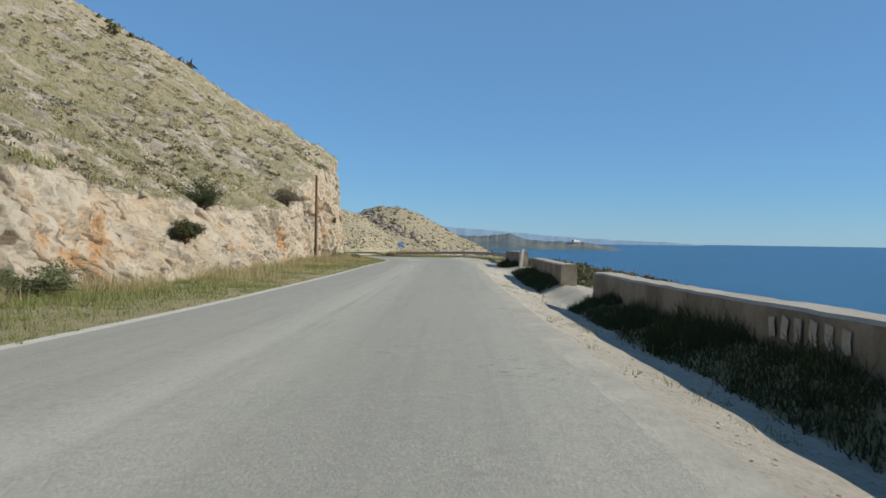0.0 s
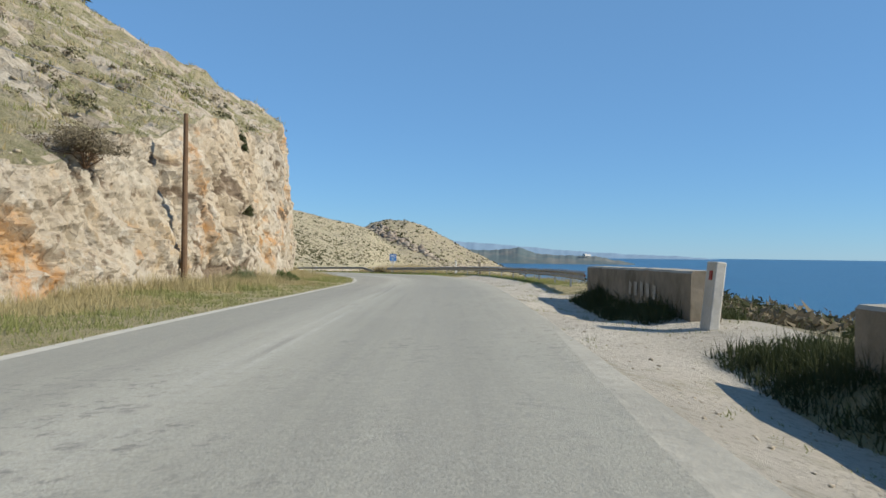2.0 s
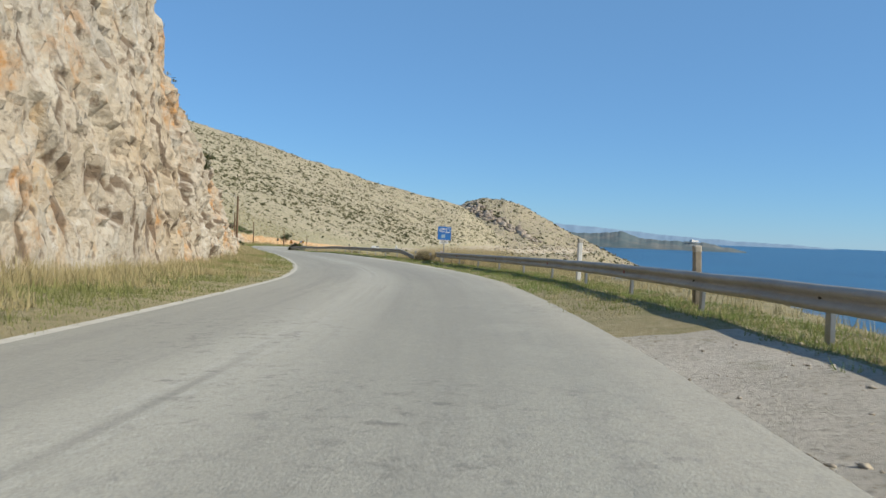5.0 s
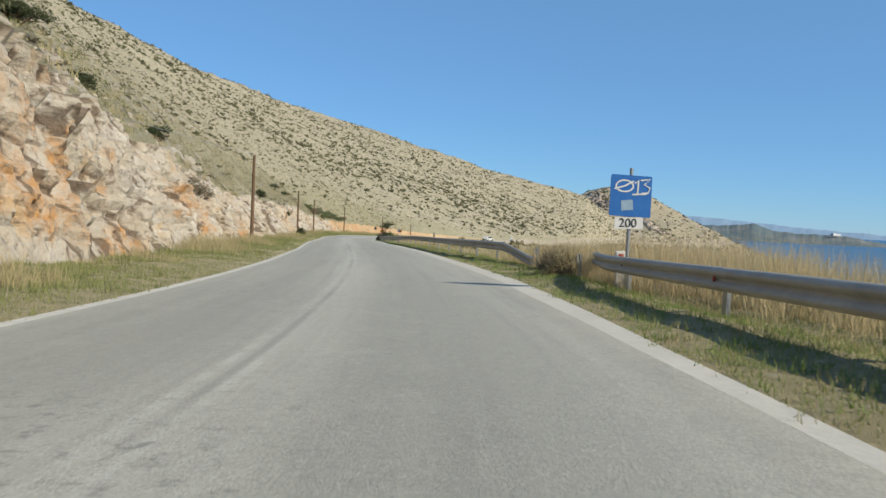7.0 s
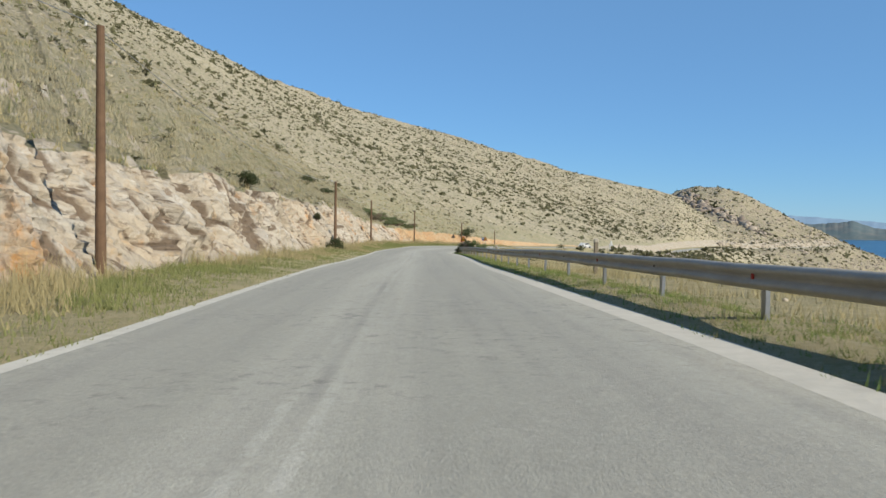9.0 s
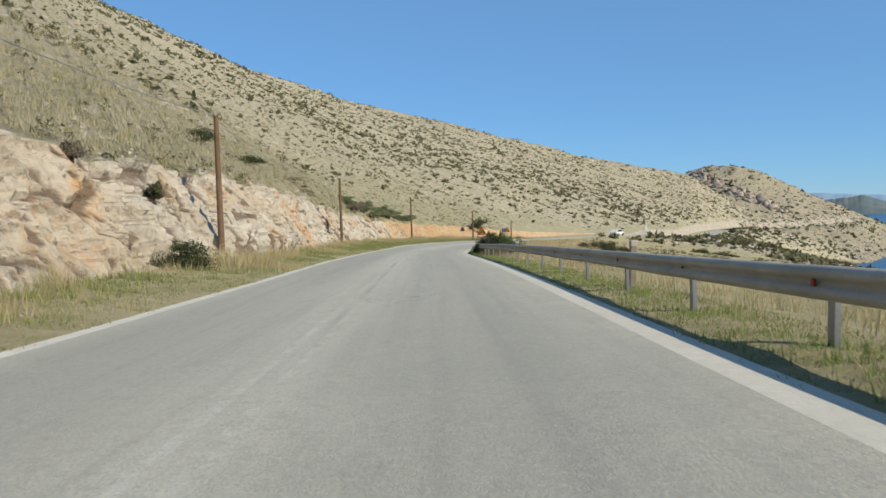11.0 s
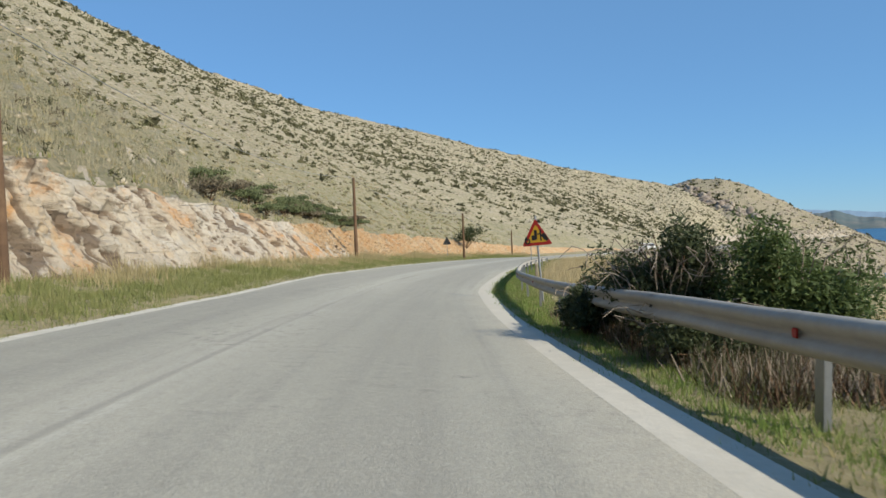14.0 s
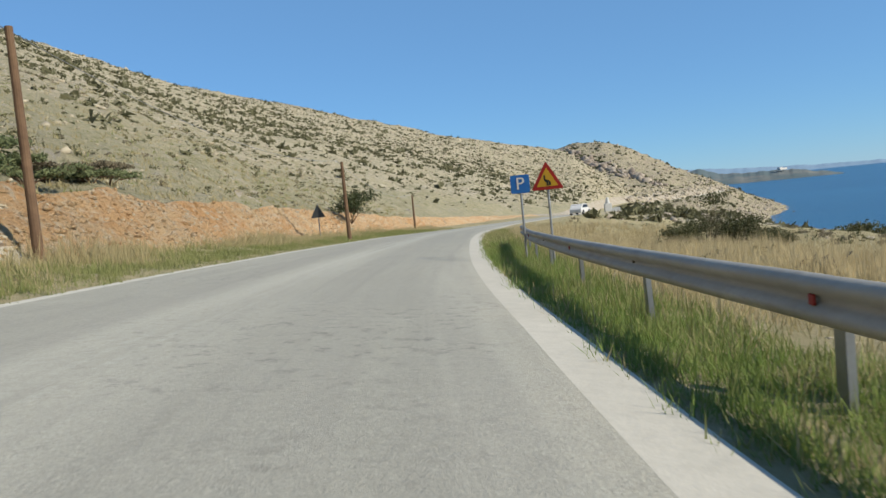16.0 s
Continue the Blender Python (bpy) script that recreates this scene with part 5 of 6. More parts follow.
straw_w = np.exp(-deep_c / 9) * (deep_c > 0.8) * ((ls[:-1] > 150) & (ls[:-1] < 250))[:, None]
at, i, j = sample(body, 6500, straw_w)
v, f = blades(at, rng.uniform(0.2, 0.5, len(at)), 16, 0.011, 0.5, 0.9)
tagged(soup("hillside_grass", v, f, BLEACHED), "bleached straw grass on the slope above the cut", "grass", kind="stuff")
mid_w = np.exp(-deep_c / 45) * ((ls[:-1] > 0) & (ls[:-1] < 335))[:, None]
at, i, j = sample(body, 11000, mid_w * np.where(ls[:-1] < 110, 1.6, 0.9)[:, None])
size = np.clip(rng.lognormal(-2.4, 0.5, len(at)), 0.04, 0.3)
v, f = stones(at, size, 0.65, True)
tagged(soup("hillside_stones", v, f, [STONE, FAR_STONE], np.repeat(ls[i] > 100, len(OCT_F))), "pale limestone boulders scattered over the hillside", "stones", kind="stuff")
at, i, j = sample(body, 7200, mid_w * np.where(ls[:-1] < 80, 5.0, 1.0)[:, None])
at = at[patchy(at, 0.1, -0.1, 3)]
r = rng.uniform(0.15, 0.55, (len(at), 1)) * np.array([1, 1, 0.6])
v, f = leaves(at + r * (0, 0, 0.35), r, 26, np.full(len(at), 0.085))
tagged(soup("hillside_scrub", v, f, [FAR_LEAF, LEAF_GREY], np.repeat(rng.random(len(at)) < 0.35, 26)), "low grey-green scrub on the stony hillside", "shrubs", kind="stuff")

# far slopes: dots of dark shrubs and pale stones
far_w = np.clip((deep_c - np.interp(ls[:-1], [240, 260, 330, 380], [10, 5, 5, 1])[:, None]) / 10, 0, 1) * np.interp(deep_c, [0, 80, 200], [1, 1, 0.5]) * (ls[:-1] > 80)[:, None]
at, i, j = sample(body, 24000, far_w)
at = at[patchy(at, 0.03, -0.45, 5)]
r = np.clip(rng.lognormal(-1.05, 0.6, (len(at), 1)), 0.18, 1.5) * np.array([1.15, 1.15, 0.6])
r = r * np.clip(np.linalg.norm(at[:, :2] - (-60, 230), axis=1) / 220, 0.45, 0.85)[:, None]
v, f = leaves(at + r * (0, 0, 0.35), r, 10, r[:, 0] * 0.7, 0.6)
tagged(soup("far_scrub", v, f, FAR_LEAF), "dark green shrubs dotted over the far slope", "shrubs", kind="stuff")
at, i, j = sample(body, 28000, far_w)
grow = np.clip(np.linalg.norm(at[:, :2] - (-60, 230), axis=1) / 220, 0.7, 2.4)
v, f = stones(at, np.clip(rng.lognormal(-1.4, 0.5, len(at)), 0.12, 1.0) * grow, 0.5, True)
tagged(soup("far_stones", v, f, FAR_STONE), "pale stones and outcrops on the far slope", "stones", kind="stuff")
HEAD = np.stack([gx, gy, gz], -1)
at, i, j = sample(HEAD, 11000, (HEAD[:-1, :-1, 2] > SEA_Z + 3).astype(float) * (gx[:-1, :-1] > -200))
r = np.clip(rng.lognormal(-0.2, 0.4, (len(at), 1)), 0.4, 2.4) * np.array([1.2, 1.2, 0.6])
half = len(at) // 4
v, f = leaves(at[:half] + r[:half] * (0, 0, 0.35), r[:half], 10, r[:half, 0] * 0.8, 0.6)
tagged(soup("headland_scrub", v, f, FAR_LEAF), "dark shrubs scattered over the headland", "shrubs", kind="stuff")
v, f = stones(at[half:], r[half:, 0] * 0.9, 0.6, True)
tagged(soup("headland_stones", v, f, PINK_STONE), "pale rocks over the headland and along its shore", "stones", kind="stuff")

# loose rubble on the rusty bank
bank_w = ((ls[:-1] > 258) & (ls[:-1] < 340))[:, None] * np.ones((1, CUT_ROWS - 1))
at, i, j = sample(cut, 6500, bank_w)
v, f = stones(at, np.clip(rng.lognormal(-2.75, 0.5, len(at)), 0.03, 0.20), 0.55, True)
tagged(soup("bank_rubble", v, f, [FAR_STONE, BANK_SOIL], np.repeat(rng.random(len(at)) < 0.9, len(OCT_F))), "pale and rusty rubble on the cut bank", "stones", kind="stuff")

# broken rock along the gully beside the far hill, and along its shore
gully = smooth_line([(-104, 990), (-92, 955), (-77, 928), (-60, 908), (-42, 893), (-22, 870)], 1.0)
pick = gully[rng.integers(0, len(gully), 520)] + rng.normal(size=(520, 2)) * (4.0, 6.0)
at = np.array([(x, y, on_headland(x, y)) for x, y in pick])
v, f = stones(at, np.clip(rng.lognormal(0.7, 0.45, len(at)), 0.9, 4.5), 0.9)
tagged(soup("gully_rocks", v, f, [CRAG, PINK_STONE], np.repeat(rng.random(len(at)) < 0.4, len(ICO_F))), "broken ruddy rocks down a gully of the headland", "rocks", kind="stuff")
pick = gully[rng.integers(0, len(gully), 420)] + rng.normal(size=(420, 2)) * (5.0, 7.0) + (5, 0)
at = np.array([(x, y, on_headland(x, y) + 0.4) for x, y in pick])
r = np.clip(rng.lognormal(0.2, 0.4, (len(at), 1)), 0.6, 2.4) * np.array([1.2, 1.2, 0.6])
v, f = leaves(at, r, 24, r[:, 0] * 0.45, 0.6)
tagged(soup("gully_scrub", v, f, LEAF), "dark scrub along the gully of the headland", "shrubs", kind="stuff")
cliff_w = np.array([0, 0, 0, 1, 1, 1, 0.5])[None] * np.ones((len(bench) - 1, 1))
at, i, j = sample(bench_rows, 900, cliff_w)
v, f = stones(at, np.clip(rng.lognormal(-0.3, 0.5, len(at)), 0.3, 2.0), 0.8)
tagged(soup("cliff_rocks", v, f, [PINK_STONE, FAR_STONE], np.repeat(rng.random(len(at)) < 0.6, len(ICO_F))), "broken pale rock along the far road cut", "rocks", kind="stuff")
at, i, j = sample(bench_rows, 420, np.array([1, 1, 0, 0, 0.3, 0.7, 1])[None] * np.ones((len(bench) - 1, 1)))
r = np.clip(rng.lognormal(-0.3, 0.4, (len(at), 1)), 0.4, 1.6) * np.array([1.2, 1.2, 0.6])
v, f = leaves(at + r * (0, 0, 0.3), r, 16, r[:, 0] * 0.6, 0.6)
tagged(soup("cliff_scrub", v, f, FAR_LEAF), "dark scrub along the far road cut", "shrubs", kind="stuff")
tip = smooth_line([(-6, 690), (12, 722), (29, 739), (44, 800), (60, 860), (92, 965), (112, 1050)], 1.0)
pick = tip[rng.integers(0, len(tip), 1500)] + rng.normal(size=(1500, 2)) * 7 - (8, 0)
at = np.array([(x, y, max(on_headland(x, y), SEA_Z - 0.5)) for x, y in pick])
v, f = stones(at, np.clip(rng.lognormal(-0.4, 0.45, 1500), 0.3, 1.6), 0.8, True)
tagged(soup("shore_rocks", v, f, PINK_STONE), "pale ruddy rocks along the headland shore", "rocks", kind="stuff")

# seaward side: dry field, scrub, stones
sd = np.linalg.norm(slope[:-1, :-1, :2] - slope[:-1, :1, :2], axis=2)
field_w = np.exp(-sd / 14) * ((rs[:-1] > 52) & (rs[:-1] < 320))[:, None]
at, i, j = sample(slope, 17000, field_w * np.interp(rs[:-1], [100, 108, 132, 138], [1, 4.5, 4.5, 1])[:, None])
tall = rng.uniform(0.25, 0.6, len(at)) * np.array([1 + 0.5 * noisy(p, 0.2, 3, 4) for p in at]) * np.interp(rs[i], [50, 105, 112, 130, 150, 320], [0.7, 0.9, 1.8, 1.8, 0.8, 0.75])
v, f = blades(at, tall, 12, 0.0075, 0.24, 0.6)
tagged(soup("field_grass", v, f, STRAW), "tall dry golden grass beyond the guard rail", "grass", kind="stuff")
reed_s = np.clip(rng.normal(121.5, 4.5, 1500), 110, 133)
at = road_point(reed_s, rng.uniform(4.6, 8.6, 1500), 0.0) - (0, 0, 0.25)
v, f = blades(at, rng.uniform(0.85, 1.55, 1500) * np.interp(reed_s, [110, 115, 127, 133], [0.7, 1, 1, 0.7]), 24, 0.008, 0.4, 0.55)
tagged(soup("tall_grass", v, f, PLUME), "tall golden dry grass standing behind the rail gap", "grass", kind="stuff")
reed_s = rng.uniform(254, 296, 2600)
at = road_point(reed_s, rng.uniform(3.2, 13.0, 2600) ** 1.0, 0.0)
at[:, 2] = np.array([slope.reshape(-1, 3)[int(np.argmin(((slope[..., :2] - p[:2]) ** 2).sum(-1))), 2] for p in at])
v, f = blades(at, rng.uniform(0.35, 0.85, len(at)), 16, 0.008, 0.35, 0.6)
tagged(soup("tall_grass", v, f, PLUME), "straw-coloured grass standing in the field above the sea", "grass", kind="stuff")
strip_w = np.ones((len(rs) - 1, 8)) * np.linspace(0.25, 1, 8)[None] * ((rs[:-1] > 60) & (rs[:-1] < 300))[:, None]
strip_w *= 1 - ((rs[:-1] < 84)[:, None] & (np.arange(8) < 4)[None])
at, i, j = sample(shoulder, 13000, strip_w * np.interp(rs[:-1], [0, 111, 112, 255, 262, 300], [1.7, 1.7, 1.0, 1.0, 1.5, 1.5])[:, None])
tall = rng.uniform(0.05, 0.15, len(at)) * np.interp(rs[i], [60, 225, 240, 262, 300], [1, 1, 1.8, 2.4, 2.0])
v, f = blades(at, tall, 12, 0.008, 0.18, 0.85)
tagged(soup("shoulder_grass", v, f, [GREEN_GRASS, STRAW], np.repeat(rng.random(len(at)) < 0.25, 12)), "short green grass at the foot of the guard rail", "grass", kind="stuff")
lush_w = np.ones((len(rs) - 1, 8)) * np.where((rs[:-1] < 90)[:, None], np.array([0, 0, 0, 0.1, 0.7, 1, 1, 1])[None], np.array([0.5, 1, 1, 1, 1, 0.8, 0.3, 0.1])[None]) * np.interp(rs[:-1], [58, 64, 90, 100, 132, 140, 160, 172, 215, 224, 240, 268, 280], [0, 0.3, 0.3, 0.3, 0.25, 0.08, 0.25, 0.2, 0.25, 0.8, 1, 1, 0])[:, None]
at, i, j = sample(shoulder, 7500, lush_w)
v, f = blades(at, rng.uniform(0.08, 0.26, len(at)) * np.interp(rs[i], [80, 100, 235, 250, 262], [0.55, 0.6, 0.7, 1.0, 1.25]), 20, 0.006, 0.2, 0.8)
tagged(soup("lush_grass", v, f, LUSH), "lush bright green grass between gutter and guard rail", "grass", kind="stuff")
wall_w = np.ones((len(rs) - 1, 8)) * (np.arange(8) >= 4)[None] * ((rs[:-1] > -5) & (rs[:-1] < 51) & ~((rs[:-1] > 20.6) & (rs[:-1] < 26.6)) & ~((rs[:-1] > 38.5) & (rs[:-1] < 42)))[:, None]
at, i, j = sample(shoulder, 6500, wall_w)
v, f = blades(at, rng.uniform(0.08, 0.30, len(at)) * np.array([1.2 + 1.2 * noisy(p, 0.7, 2, 5) for p in at]), 15, 0.008, 0.18, 0.9)
tagged(soup("wall_weeds", v, f, LEAF_DARK), "dark weeds growing against the parapet walls", "weeds", kind="stuff")
at, i, j = sample(shoulder, 900, np.ones((len(rs) - 1, 8)) * ((rs[:-1] > 0) & (rs[:-1] < 60))[:, None])
at = at[patchy(at, 0.35, 0.0, 2)]
v, f = blades(at, rng.uniform(0.04, 0.12, len(at)), 18, 0.005, 0.2, 0.9)
tagged(soup("gravel_tufts", v, f, GREEN_GRASS), "small tufts of grass in the gravel", "grass", kind="stuff")
at, i, j = sample(shoulder, 5000, np.ones((len(rs) - 1, 8)) * ((rs[:-1] > -5) & (rs[:-1] < 82))[:, None])
v, f = stones(at, np.clip(rng.lognormal(-4.2, 0.45, len(at)), 0.006, 0.05), 0.6, True)
tagged(soup("gravel_stones", v, f, STONE), "loose pale stones on the gravel shoulder", "stones", kind="stuff")
edge_w = ((sd > 0.2) & (sd < 16)) * ((rs[:-1] > 12) & (rs[:-1] < 62))[:, None]
at, i, j = sample(slope, 2200, edge_w)
r = rng.uniform(0.18, 0.5, (len(at), 1)) * np.array([1, 1, 0.55])
v, f = leaves(at + r * (0, 0, 0.25), r, 28, np.full(len(at), 0.085))
tagged(soup("edge_scrub", v, f, [LEAF, LEAF_GREY], np.repeat(rng.random(len(at)) < 0.4, 28)), "dense low scrub below the edge of the gravel", "shrubs", kind="stuff")
scrub_w = np.exp(-sd / 60) * ((rs[:-1] > -60) & (rs[:-1] < 335))[:, None] * (sd > np.where(rs[:-1] < 60, 0.8, 3.0)[:, None])
at, i, j = sample(slope, 9500, scrub_w * np.where(rs[:-1] < 75, 8.0, 1.0)[:, None])
at = at[(at[:, 1] < 60) | patchy(at, 0.05, 0.25, 7)]
r = rng.uniform(0.25, 0.7, (len(at), 1)) * np.array([1, 1, 0.55])
v, f = leaves(at + r * (0, 0, 0.3), r, 16, np.full(len(at), 0.15))
tagged(soup("slope_scrub", v, f, [LEAF, LEAF_GREY], np.repeat(rng.random(len(at)) < 0.45, 16)), "grey-green scrub on the slope above the sea", "shrubs", kind="stuff")
at, i, j = sample(slope, 2600, np.exp(-sd / 60) * ((rs[:-1] > -60) & (rs[:-1] < 335))[:, None] * np.where(rs[:-1] < 75, 3.0, 1.0)[:, None])
v, f = stones(at, np.clip(rng.lognormal(-1.7, 0.5, len(at)), 0.06, 0.7) * np.clip(sd[i, j] / 25, 0.2, 1))
tagged(soup("slope_stones", v, f, STONE), "pale rocks scattered down the seaward slope", "stones", kind="stuff")


field_bush = ((sd > 14) & (sd < 90)) * ((rs[:-1] > 262) & (rs[:-1] < 440))[:, None]
at, i, j = sample(slope, 1300, field_bush)
at = at[patchy(at, 0.05, -0.05, 4)]
r = np.clip(rng.lognormal(-0.9, 0.4, (len(at), 1)), 0.25, 1.2) * np.array([1.2, 1.2, 0.6])
v, f = leaves(at + r * (0, 0, 0.3), r, 80, np.clip(r[:, 0] * 0.16, 0.05, 0.11), 0.55)
tagged(soup("field_scrub", v, f, [FAR_LEAF, LEAF_GREY], np.repeat(rng.random(len(at)) < 0.4, 80)), "olive scrub over the field above the shore", "shrubs", kind="stuff")
late_w = ((rs[:-1] > 335) * 1.0)[:, None] * (sd > 4) * (slope[:-1, :-1, 2] > SEA_Z + 1)
at, i, j = sample(slope, 5200, late_w)
r = np.clip(rng.lognormal(-0.5, 0.45, (len(at), 1)), 0.3, 2.0) * np.array([1.2, 1.2, 0.6])
v, f = leaves(at[:2400] + r[:2400] * (0, 0, 0.35), r[:2400], 14, r[:2400, 0] * 0.7, 0.6)
tagged(soup("coast_scrub", v, f, FAR_LEAF), "dark scrub on the rocky coast slope", "shrubs", kind="stuff")
v, f = stones(at[2400:], r[2400:, 0] * 0.6, 0.7, True)
tagged(soup("coast_rocks", v, f, PINK_STONE), "pinkish pale rocks on the coast slope", "stones", kind="stuff")


# ---- single shrubs ----
def shrub(place, radii, mat, label, per=1500, leaf=0.045, lobes=7, dry=0, group=""):
    """A bush: forked stems and a crown of small leaves in several lobes."""
    thing = new("shrub")
    thing.matrix_basis = Matrix.Translation(place)
    R = np.array(radii, float)
    mids = rng.normal(size=(lobes, 3)) * 0.42
    mids[:, 2] = np.abs(mids[:, 2]) * 0.9 + 0.3
    mids *= R
    bm = bmesh.new()
    for c in mids:
        rod(bm, 0.03, (0, 0, -0.2), tuple(c * 0.55), 5, 0.018)
        for _ in range(3):
            rod(bm, 0.014, tuple(c * 0.5), tuple(c + rng.normal(size=3) * R * 0.3), 4, 0.005)
    part("wood", bm, LEAF_GREY if dry else WOOD, thing)
    v, f = leaves(mids, np.repeat(R[None] * 0.55, lobes, 0), per // lobes, np.full(lobes, leaf), 0.5)
    crown = soup("foliage", v, f, mat)
    crown.parent = thing
    if dry:
        v, f = blades(mids * 0.6, np.full(lobes, float(R.max()) * 0.9), dry, 0.008, float(R.max()) * 0.35, 0.95)
        twigs = soup("dry_tangle", v, f, LEAF_GREY)
        twigs.parent = thing
        tagged(twigs, "tangle of bleached dry twigs")
    return tagged(thing, label, "shrub", group)


def on_cut(s, high):
    """The place on the rock cut at arc length s, high metres above its foot (past the top: on the hillside)."""
    k = int(np.argmin(np.abs(ls - s)))
    column = np.concatenate([cut[k], hill[k, 1:60]])
    h = column[:, 2] - cut[k, 0, 2]
    m = int(np.argmax(h >= high)) if (h >= high).any() else len(h) - 1
    return Vector(column[m])


ON_ROCK = [(36.0, 2.75, (1.25, 1.3, 1.0), 0, "dark round shrub at the top of the rock cut"), (27.2, 1.3, (0.6, 0.9, 0.6), 1, "green shrub clinging to the rock face"), (52.5, 4.0, (1.0, 1.3, 0.85), 2, "grey twiggy shrub on the rock edge"),
           (72.0, 6.6, (0.35, 0.6, 1.0), 0, "dark shrub hanging high on the cliff"), (66.8, 2.9, (0.3, 0.6, 0.4), 1, "small green shrub in a cleft of the cliff"), (117.2, 4.6, (0.5, 1.0, 0.9), 1, "green creeper hanging down the rock face"),
           (124, 6.2, (0.8, 1.2, 0.5), 0, "dark shrubs along the top of the cut"), (131, 5.4, (0.7, 1.1, 0.5), 0, "dark shrubs along the top of the cut"), (140.5, 4.6, (0.7, 0.9, 0.6), 0, "dark shrub at the edge of the cut"), (144.5, 2.0, (0.6, 0.9, 0.85), 2, "grey-green shrub growing from the rock face"),
           (177.5, 3.5, (0.7, 0.9, 0.6), 0, "dark green shrub above the rock cut"), (189.3, 2.9, (0.45, 0.6, 0.35), 2, "small grey shrub on the rock"), (192.5, 1.9, (0.35, 0.4, 0.4), 1, "small green shrub in the rock face"), (204.6, 5.5, (1.2, 1.8, 0.6), 0, "spreading green shrub on the hillside"),
           (231, 3.9, (0.7, 0.9, 0.45), 2, "grey shrub on the rock edge"), (225, 4.6, (0.9, 1.2, 0.5), 2, "grey shrub on the rock edge"), (212, 5.2, (0.9, 1.3, 0.5), 0, "spreading green shrub on the hillside")]
for s, h, r, tone, label in ON_ROCK:
    shrub(on_cut(s, h), r, (LEAF_DARK, LEAF, LEAF_GREY)[tone], label, 7000 if s < 60 else 4000, 0.04, 16 if s < 60 else 9, 0, "shrubs on the rock cut")
for k in range(30):
    s = 248 + k * 0.85
    p = Vector(hill[int(np.argmin(np.abs(ls - s))), rng.integers(4, 12 - k // 6)]) + Vector((0, 0, 0.1))
    shrub(p, (1.0, 1.3, (0.62 - 0.011 * k) * (0.7 + 0.6 * rng.random())), (LEAF_GREY, GREEN_SCRUB, GREEN_SCRUB, GREEN_SCRUB)[k % 4], "dense green shrub in a long thicket above the bank", 1500, 0.075, 6, 0, "thicket above the bank")
for s, l, r, tone, label in ((67.2, -8.0, (0.6, 0.75, 0.5), 1, "leafy green bush in the verge"), (72.8, -9.0, (0.4, 0.45, 0.5), 1, "small green bush at the cliff foot"), (62.4, -9.3, (0.8, 1.1, 0.7), 2, "leafy olive bush in the verge below the cliff"),
                             (190.4, -7.3, (0.8, 1.0, 0.65), 0, "dark rounded bush in the verge beside a pole"), (16, -9.0, (0.9, 1.2, 0.55), 2, "olive weeds heaped in the verge")):
    shrub(Vector(road_point(s, l, 0.0)), r, (LEAF_DARK, BUSH_GREEN, GREEN_SCRUB)[tone], label, 5000, 0.036, 8, 0, "bushes in the verge")
for x, y, z, r, label in ((-97.4, 316, -0.6, (2.0, 2.0, 1.5), "dark round bush in the dry field"), (-112.5, 330, 2.6, (3.2, 2.6, 1.6), "dark spreading bush at the foot of the hill"), (-81, 292, -4.6, (1.7, 1.7, 2.1), "small round dark green tree beside a pole")):
    shrub((x, y, z), r, LEAF_DARK, label, 2200, 0.11, 9, 0, "bushes in the field")
DEAD_TWIG = simple_material("bleached_dead_twigs", (0.43, 0.37, 0.30), (0.29, 0.235, 0.185), 3.0, 0.9, bump=0)


def dead_branches(thing, radii, count):
    """Bare curved twigs arching over a bush."""
    bm = bmesh.new()
    R = Vector(radii)
    for _ in range(count):
        a, high = rng.uniform(0, 2 * math.pi), rng.uniform(0.95, 1.32)
        way = Vector((math.cos(a) * R.x, math.sin(a) * R.y, 0)) * rng.uniform(0.7, 1.35)
        start = Vector((rng.normal() * 0.25, rng.normal() * 0.25, 0.2))
        pts = [start + way * u + Vector((0, 0, R.z * high * math.sin(2.0 * u))) + Vector(rng.normal(size=3)) * 0.04 for u in np.linspace(0, 1, 7)]
        for k, (p, q) in enumerate(zip(pts, pts[1:])):
            rod(bm, 0.012 - 0.0014 * k, p, q, 4, 0.0106 - 0.0014 * k)
    tagged(part("dead_tangle", bm, DEAD_TWIG, thing), "arching bleached dead twigs", kind="stuff")


for s, l, r, mat, bare_twigs, label in ((227.0, 2.45, (0.5, 0.8, 0.62), BUSH_LEAF, 10, "dark green roadside bush pushing over the guard rail"), (225.2, 3.25, (0.85, 1.0, 1.0), BUSH_LEAF, 110, "tangled dark bush under bleached dead twigs behind the guard rail"),
                                        (223.6, 3.3, (0.65, 0.9, 0.42), BUSH_LEAF, 70, "low leafy bush among dead twigs behind the guard rail"), (224.2, 4.4, (0.8, 0.95, 1.12), BUSH_GREEN, 6, "large leafy green bush behind the guard rail")):
    bush = shrub(Vector(road_point(s, l, -0.1)), r, mat, label, 24000, 0.038, 22, 0, "bushes at the guard rail")
    dead_branches(bush, r, bare_twigs)


tangle_s = rng.uniform(221, 231.5, 1100)
at = road_point(tangle_s, table(tangle_s, RAIL_L) + rng.uniform(0.15, 1.7, 1100), 0.0)
at[:, 2] = np.array([slope.reshape(-1, 3)[int(np.argmin(((slope[..., :2] - p[:2]) ** 2).sum(-1))), 2] for p in at])
v, f = blades(at, rng.uniform(0.25, 0.6, 1100), 22, 0.008, 0.3, 0.97)
tagged(soup("dry_undergrowth", v, f, [DEAD_TWIG, WOOD, LEAF], np.repeat(rng.integers(0, 3, 1100), 22)), "tangle of brown dry stems under the guard rail", "undergrowth", kind="stuff")

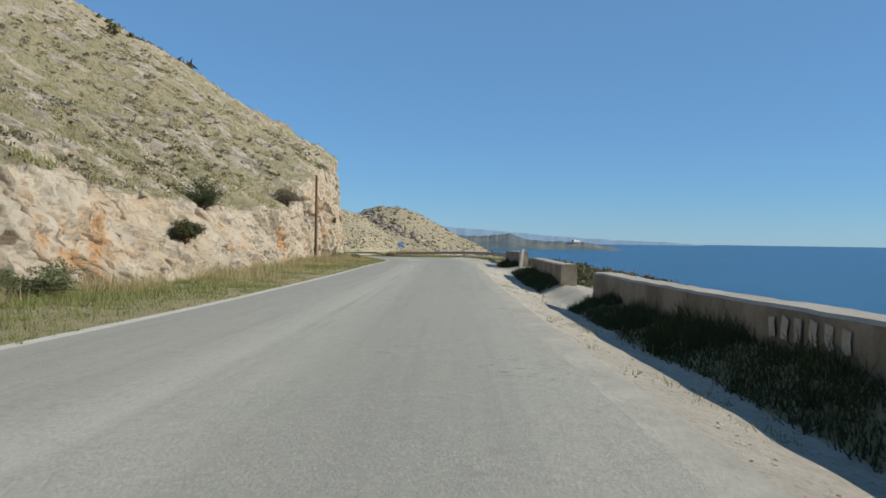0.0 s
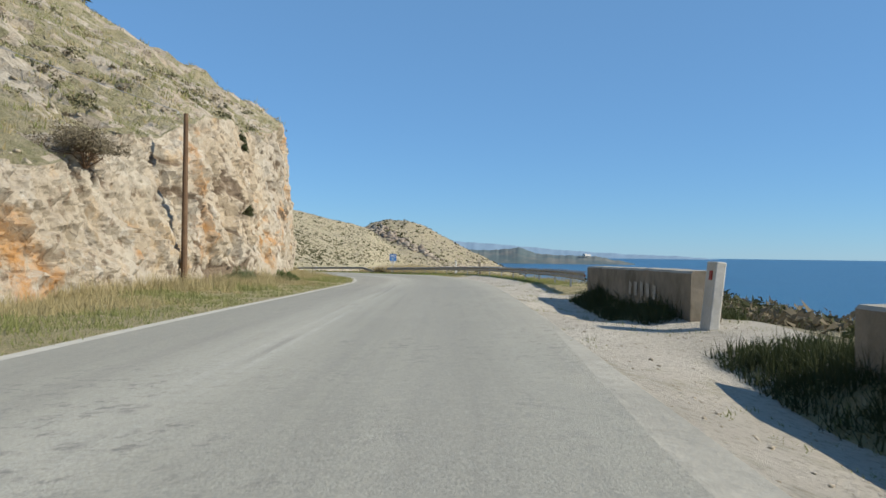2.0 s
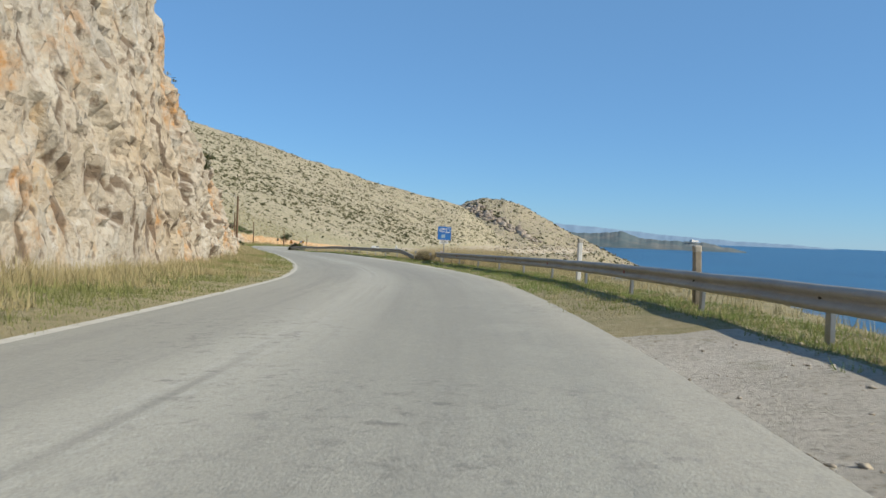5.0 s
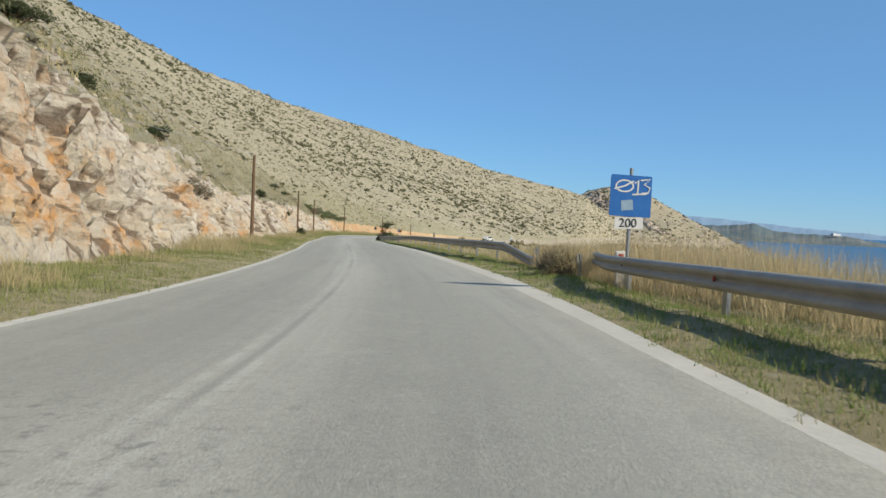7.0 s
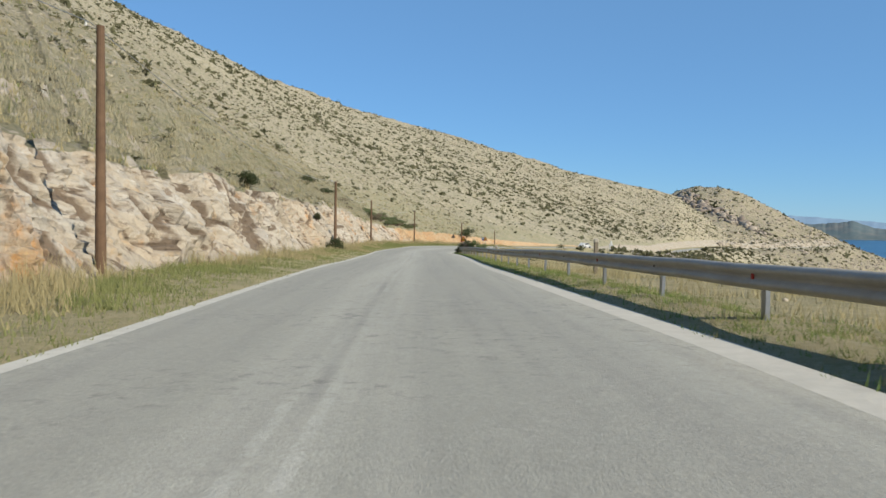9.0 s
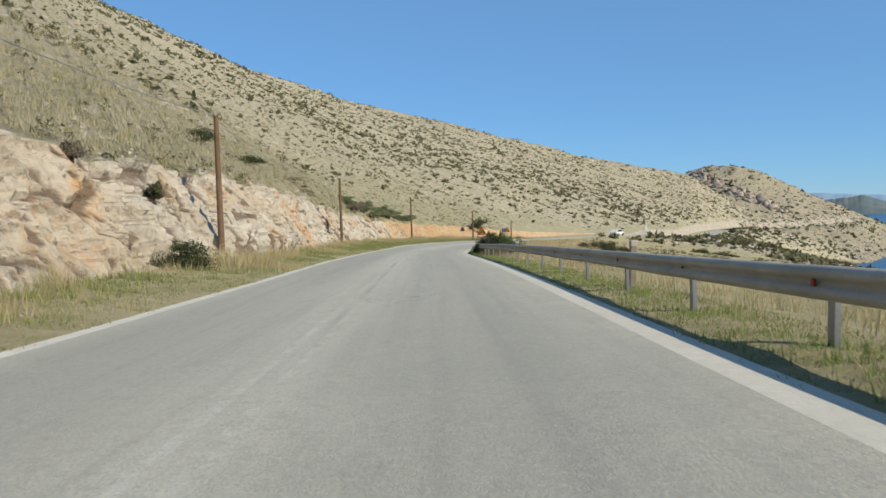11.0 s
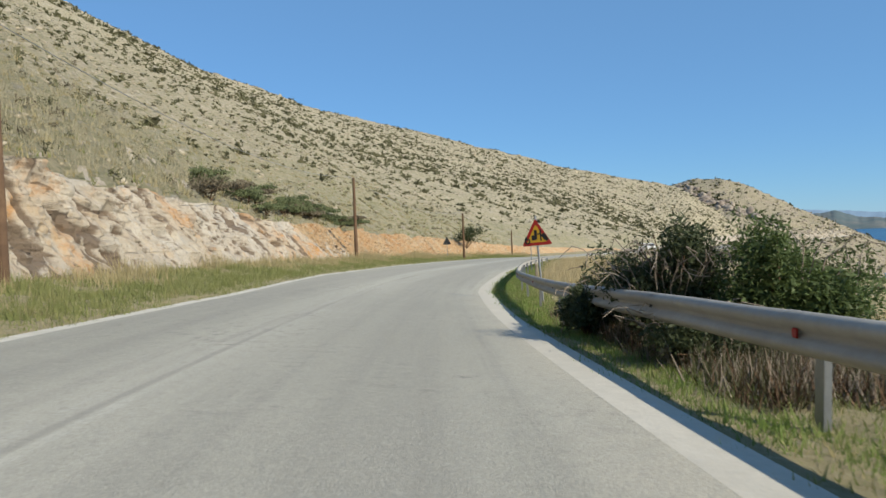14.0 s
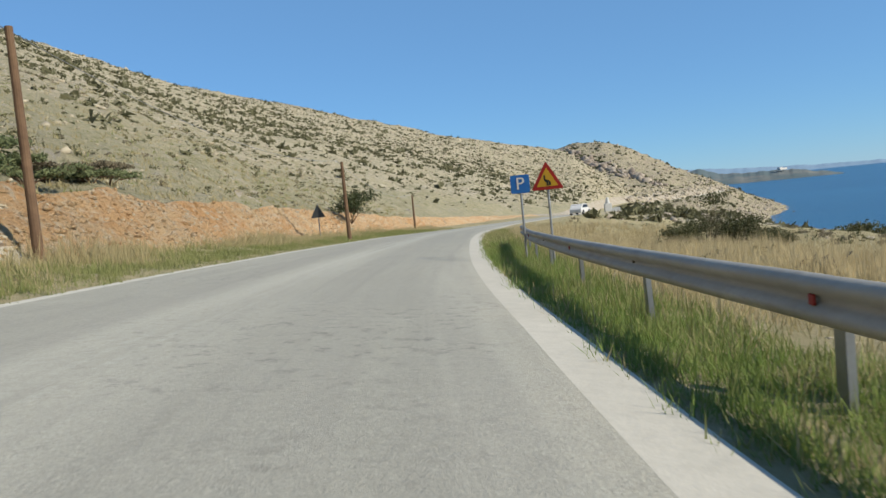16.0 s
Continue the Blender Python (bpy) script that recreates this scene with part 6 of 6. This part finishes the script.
for s, l, r, label in ((122.6, 4.3, (0.5, 0.8, 0.6), "dry twiggy bush in front of the guard rail end"), (124.6, 4.6, (0.5, 0.8, 0.5), "dry twiggy bush in the gap between the guard rails")):
    shrub(Vector(road_point(s, l, -0.1)), r, STRAW, label, 6000, 0.02, 12, 160, "dry bushes at the rail gap")


def on_slope(x, y):
    k = int(np.argmin(((slope[..., 0] - x) ** 2 + (slope[..., 1] - y) ** 2).ravel()))
    return float(slope.reshape(-1, 3)[k, 2])


for x, y, r in ((-57.0, 275, 1.4), (-55.4, 277.5, 1.9), (-54.0, 276.0, 1.6), (-52.4, 278.5, 1.2)):
    shrub((x, y, on_slope(x, y) - 0.2), (r, r, r * 0.75), LEAF, "large olive shrub in the field above the sea", 6000, 0.065, 10, 40, "shrubs in the seaward field")
for x, y, r in ((-43, 297, 1.8), (-40, 299, 2.0), (-38, 306, 1.5)):
    shrub((x, y, on_slope(x, y) - 0.3), (r, r * 1.2, r * 0.4), LEAF, "low spreading shrub in the seaward field", 1200, 0.13, 7, 0, "shrubs in the seaward field")

# ---- overhead wire ----
tops = [Vector((x - 0.3, y, z + h + 0.1)) for x, y, z, h in POLES]
first = Vector((-21, -20, 8.5))
bm = bmesh.new()
for a, b in zip([first] + tops, tops):
    n = 14
    pts = [a.lerp(b, k / n) - Vector((0, 0, 0.9 * 4 * (k / n) * (1 - k / n))) for k in range(n + 1)]
    for p, q in zip(pts, pts[1:]):
        rod(bm, 0.011, p, q, 5)
me = bpy.data.meshes.new("overhead_wire")
bm.to_mesh(me)
bm.free()
me.materials.append(POST_STEEL)
tagged(new("overhead_wire", me), "thin overhead wire strung between the wooden poles", "wire")


# ---- parked vehicle and shrine on the far lay-by ----
def car(place, turn):
    thing = new("parked_car")
    thing.matrix_basis = pose(*place, 0, 0, turn)
    paint = simple_material("white_car_paint", (0.78, 0.78, 0.77), (0.74, 0.74, 0.74), 2.0, 0.3, bump=0)
    dark = simple_material("dark_car_glass", (0.02, 0.025, 0.03), (0.03, 0.03, 0.035), 2.0, 0.1, bump=0)
    tyre = simple_material("black_rubber", (0.02, 0.02, 0.02), (0.03, 0.03, 0.03), 8.0, 0.9, bump=0)
    side = [(-2.1, 0.3), (2.1, 0.3), (2.15, 0.7), (1.2, 0.95), (0.7, 1.45), (-1.2, 1.5), (-1.95, 1.0), (-2.15, 0.8)]
    bm = bmesh.new()
    plate(bm, side, -0.85, 0.85)
    bmesh.ops.bevel(bm, geom=list(bm.edges), offset=0.07, segments=2, affect="EDGES", profile=0.5)
    part("body", bm, paint, thing)
    for y in (-0.86, 0.86):
        bm = bmesh.new()
        plate(bm, [(-1.6, 0.98), (0.95, 0.98), (0.6, 1.36), (-1.15, 1.4)], y - 0.01, y + 0.01)
        part("side_window", bm, dark, thing, "dark side window")
        for x in (-1.35, 1.35):
            bm = bmesh.new()
            rod(bm, 0.32, (x, y - 0.1, 0.32), (x, y + 0.1, 0.32), 18)
            wheel = part("wheel", bm, tyre, thing)
            bm = bmesh.new()
            rod(bm, 0.19, (x, y - 0.105, 0.32), (x, y + 0.105, 0.32), 14)
            part("rim", bm, POST_STEEL, wheel)
    for x, w in ((1.02, -50), (-1.6, 52)):
        bm = bmesh.new()
        box(bm, (0.02, 1.4, 0.55), pose(x, 0, 1.2, 0, w, 0))
        part("windscreen", bm, dark, thing, "dark glass")
    return tagged(thing, "white estate car parked at the far lay-by", "car")


px, py, pz = road_point(355.5, 2.6)
car((float(px), float(py), float(pz) + 0.02), 75)
shrine = new("roadside_shrine")
px, py, pz = road_point(374, 3.2)
shrine.matrix_basis = pose(float(px), float(py), float(pz), 0, 0, 10)
bm = bmesh.new()
box(bm, (1.1, 1.1, 1.5), Matrix.Translation((0, 0, 0.55)), 0.04)
part("base", bm, WHITE, shrine)
bm = bmesh.new()
rod(bm, 0.4, (0, 0, 1.3), (0, 0, 2.3), 10, 0.2)
part("turret", bm, WHITE, shrine)
tagged(shrine, "small whitewashed roadside shrine with a turret", "shrine")
house = new("distant_building")
house.matrix_basis = pose(2880 * math.sin(radians(9.8)), 2880 * math.cos(radians(9.8)), SEA_Z + 40, 0, 0, 38)
bm = bmesh.new()
box(bm, (32, 12, 6), Matrix.Translation((0, 0, 1)))
part("hall", bm, WHITE, house)
bm = bmesh.new()
box(bm, (12, 10, 9), Matrix.Translation((-6, 3, 1.5)))
part("tower_block", bm, WHITE, house)
tagged(house, "white building on the distant headland", "building")
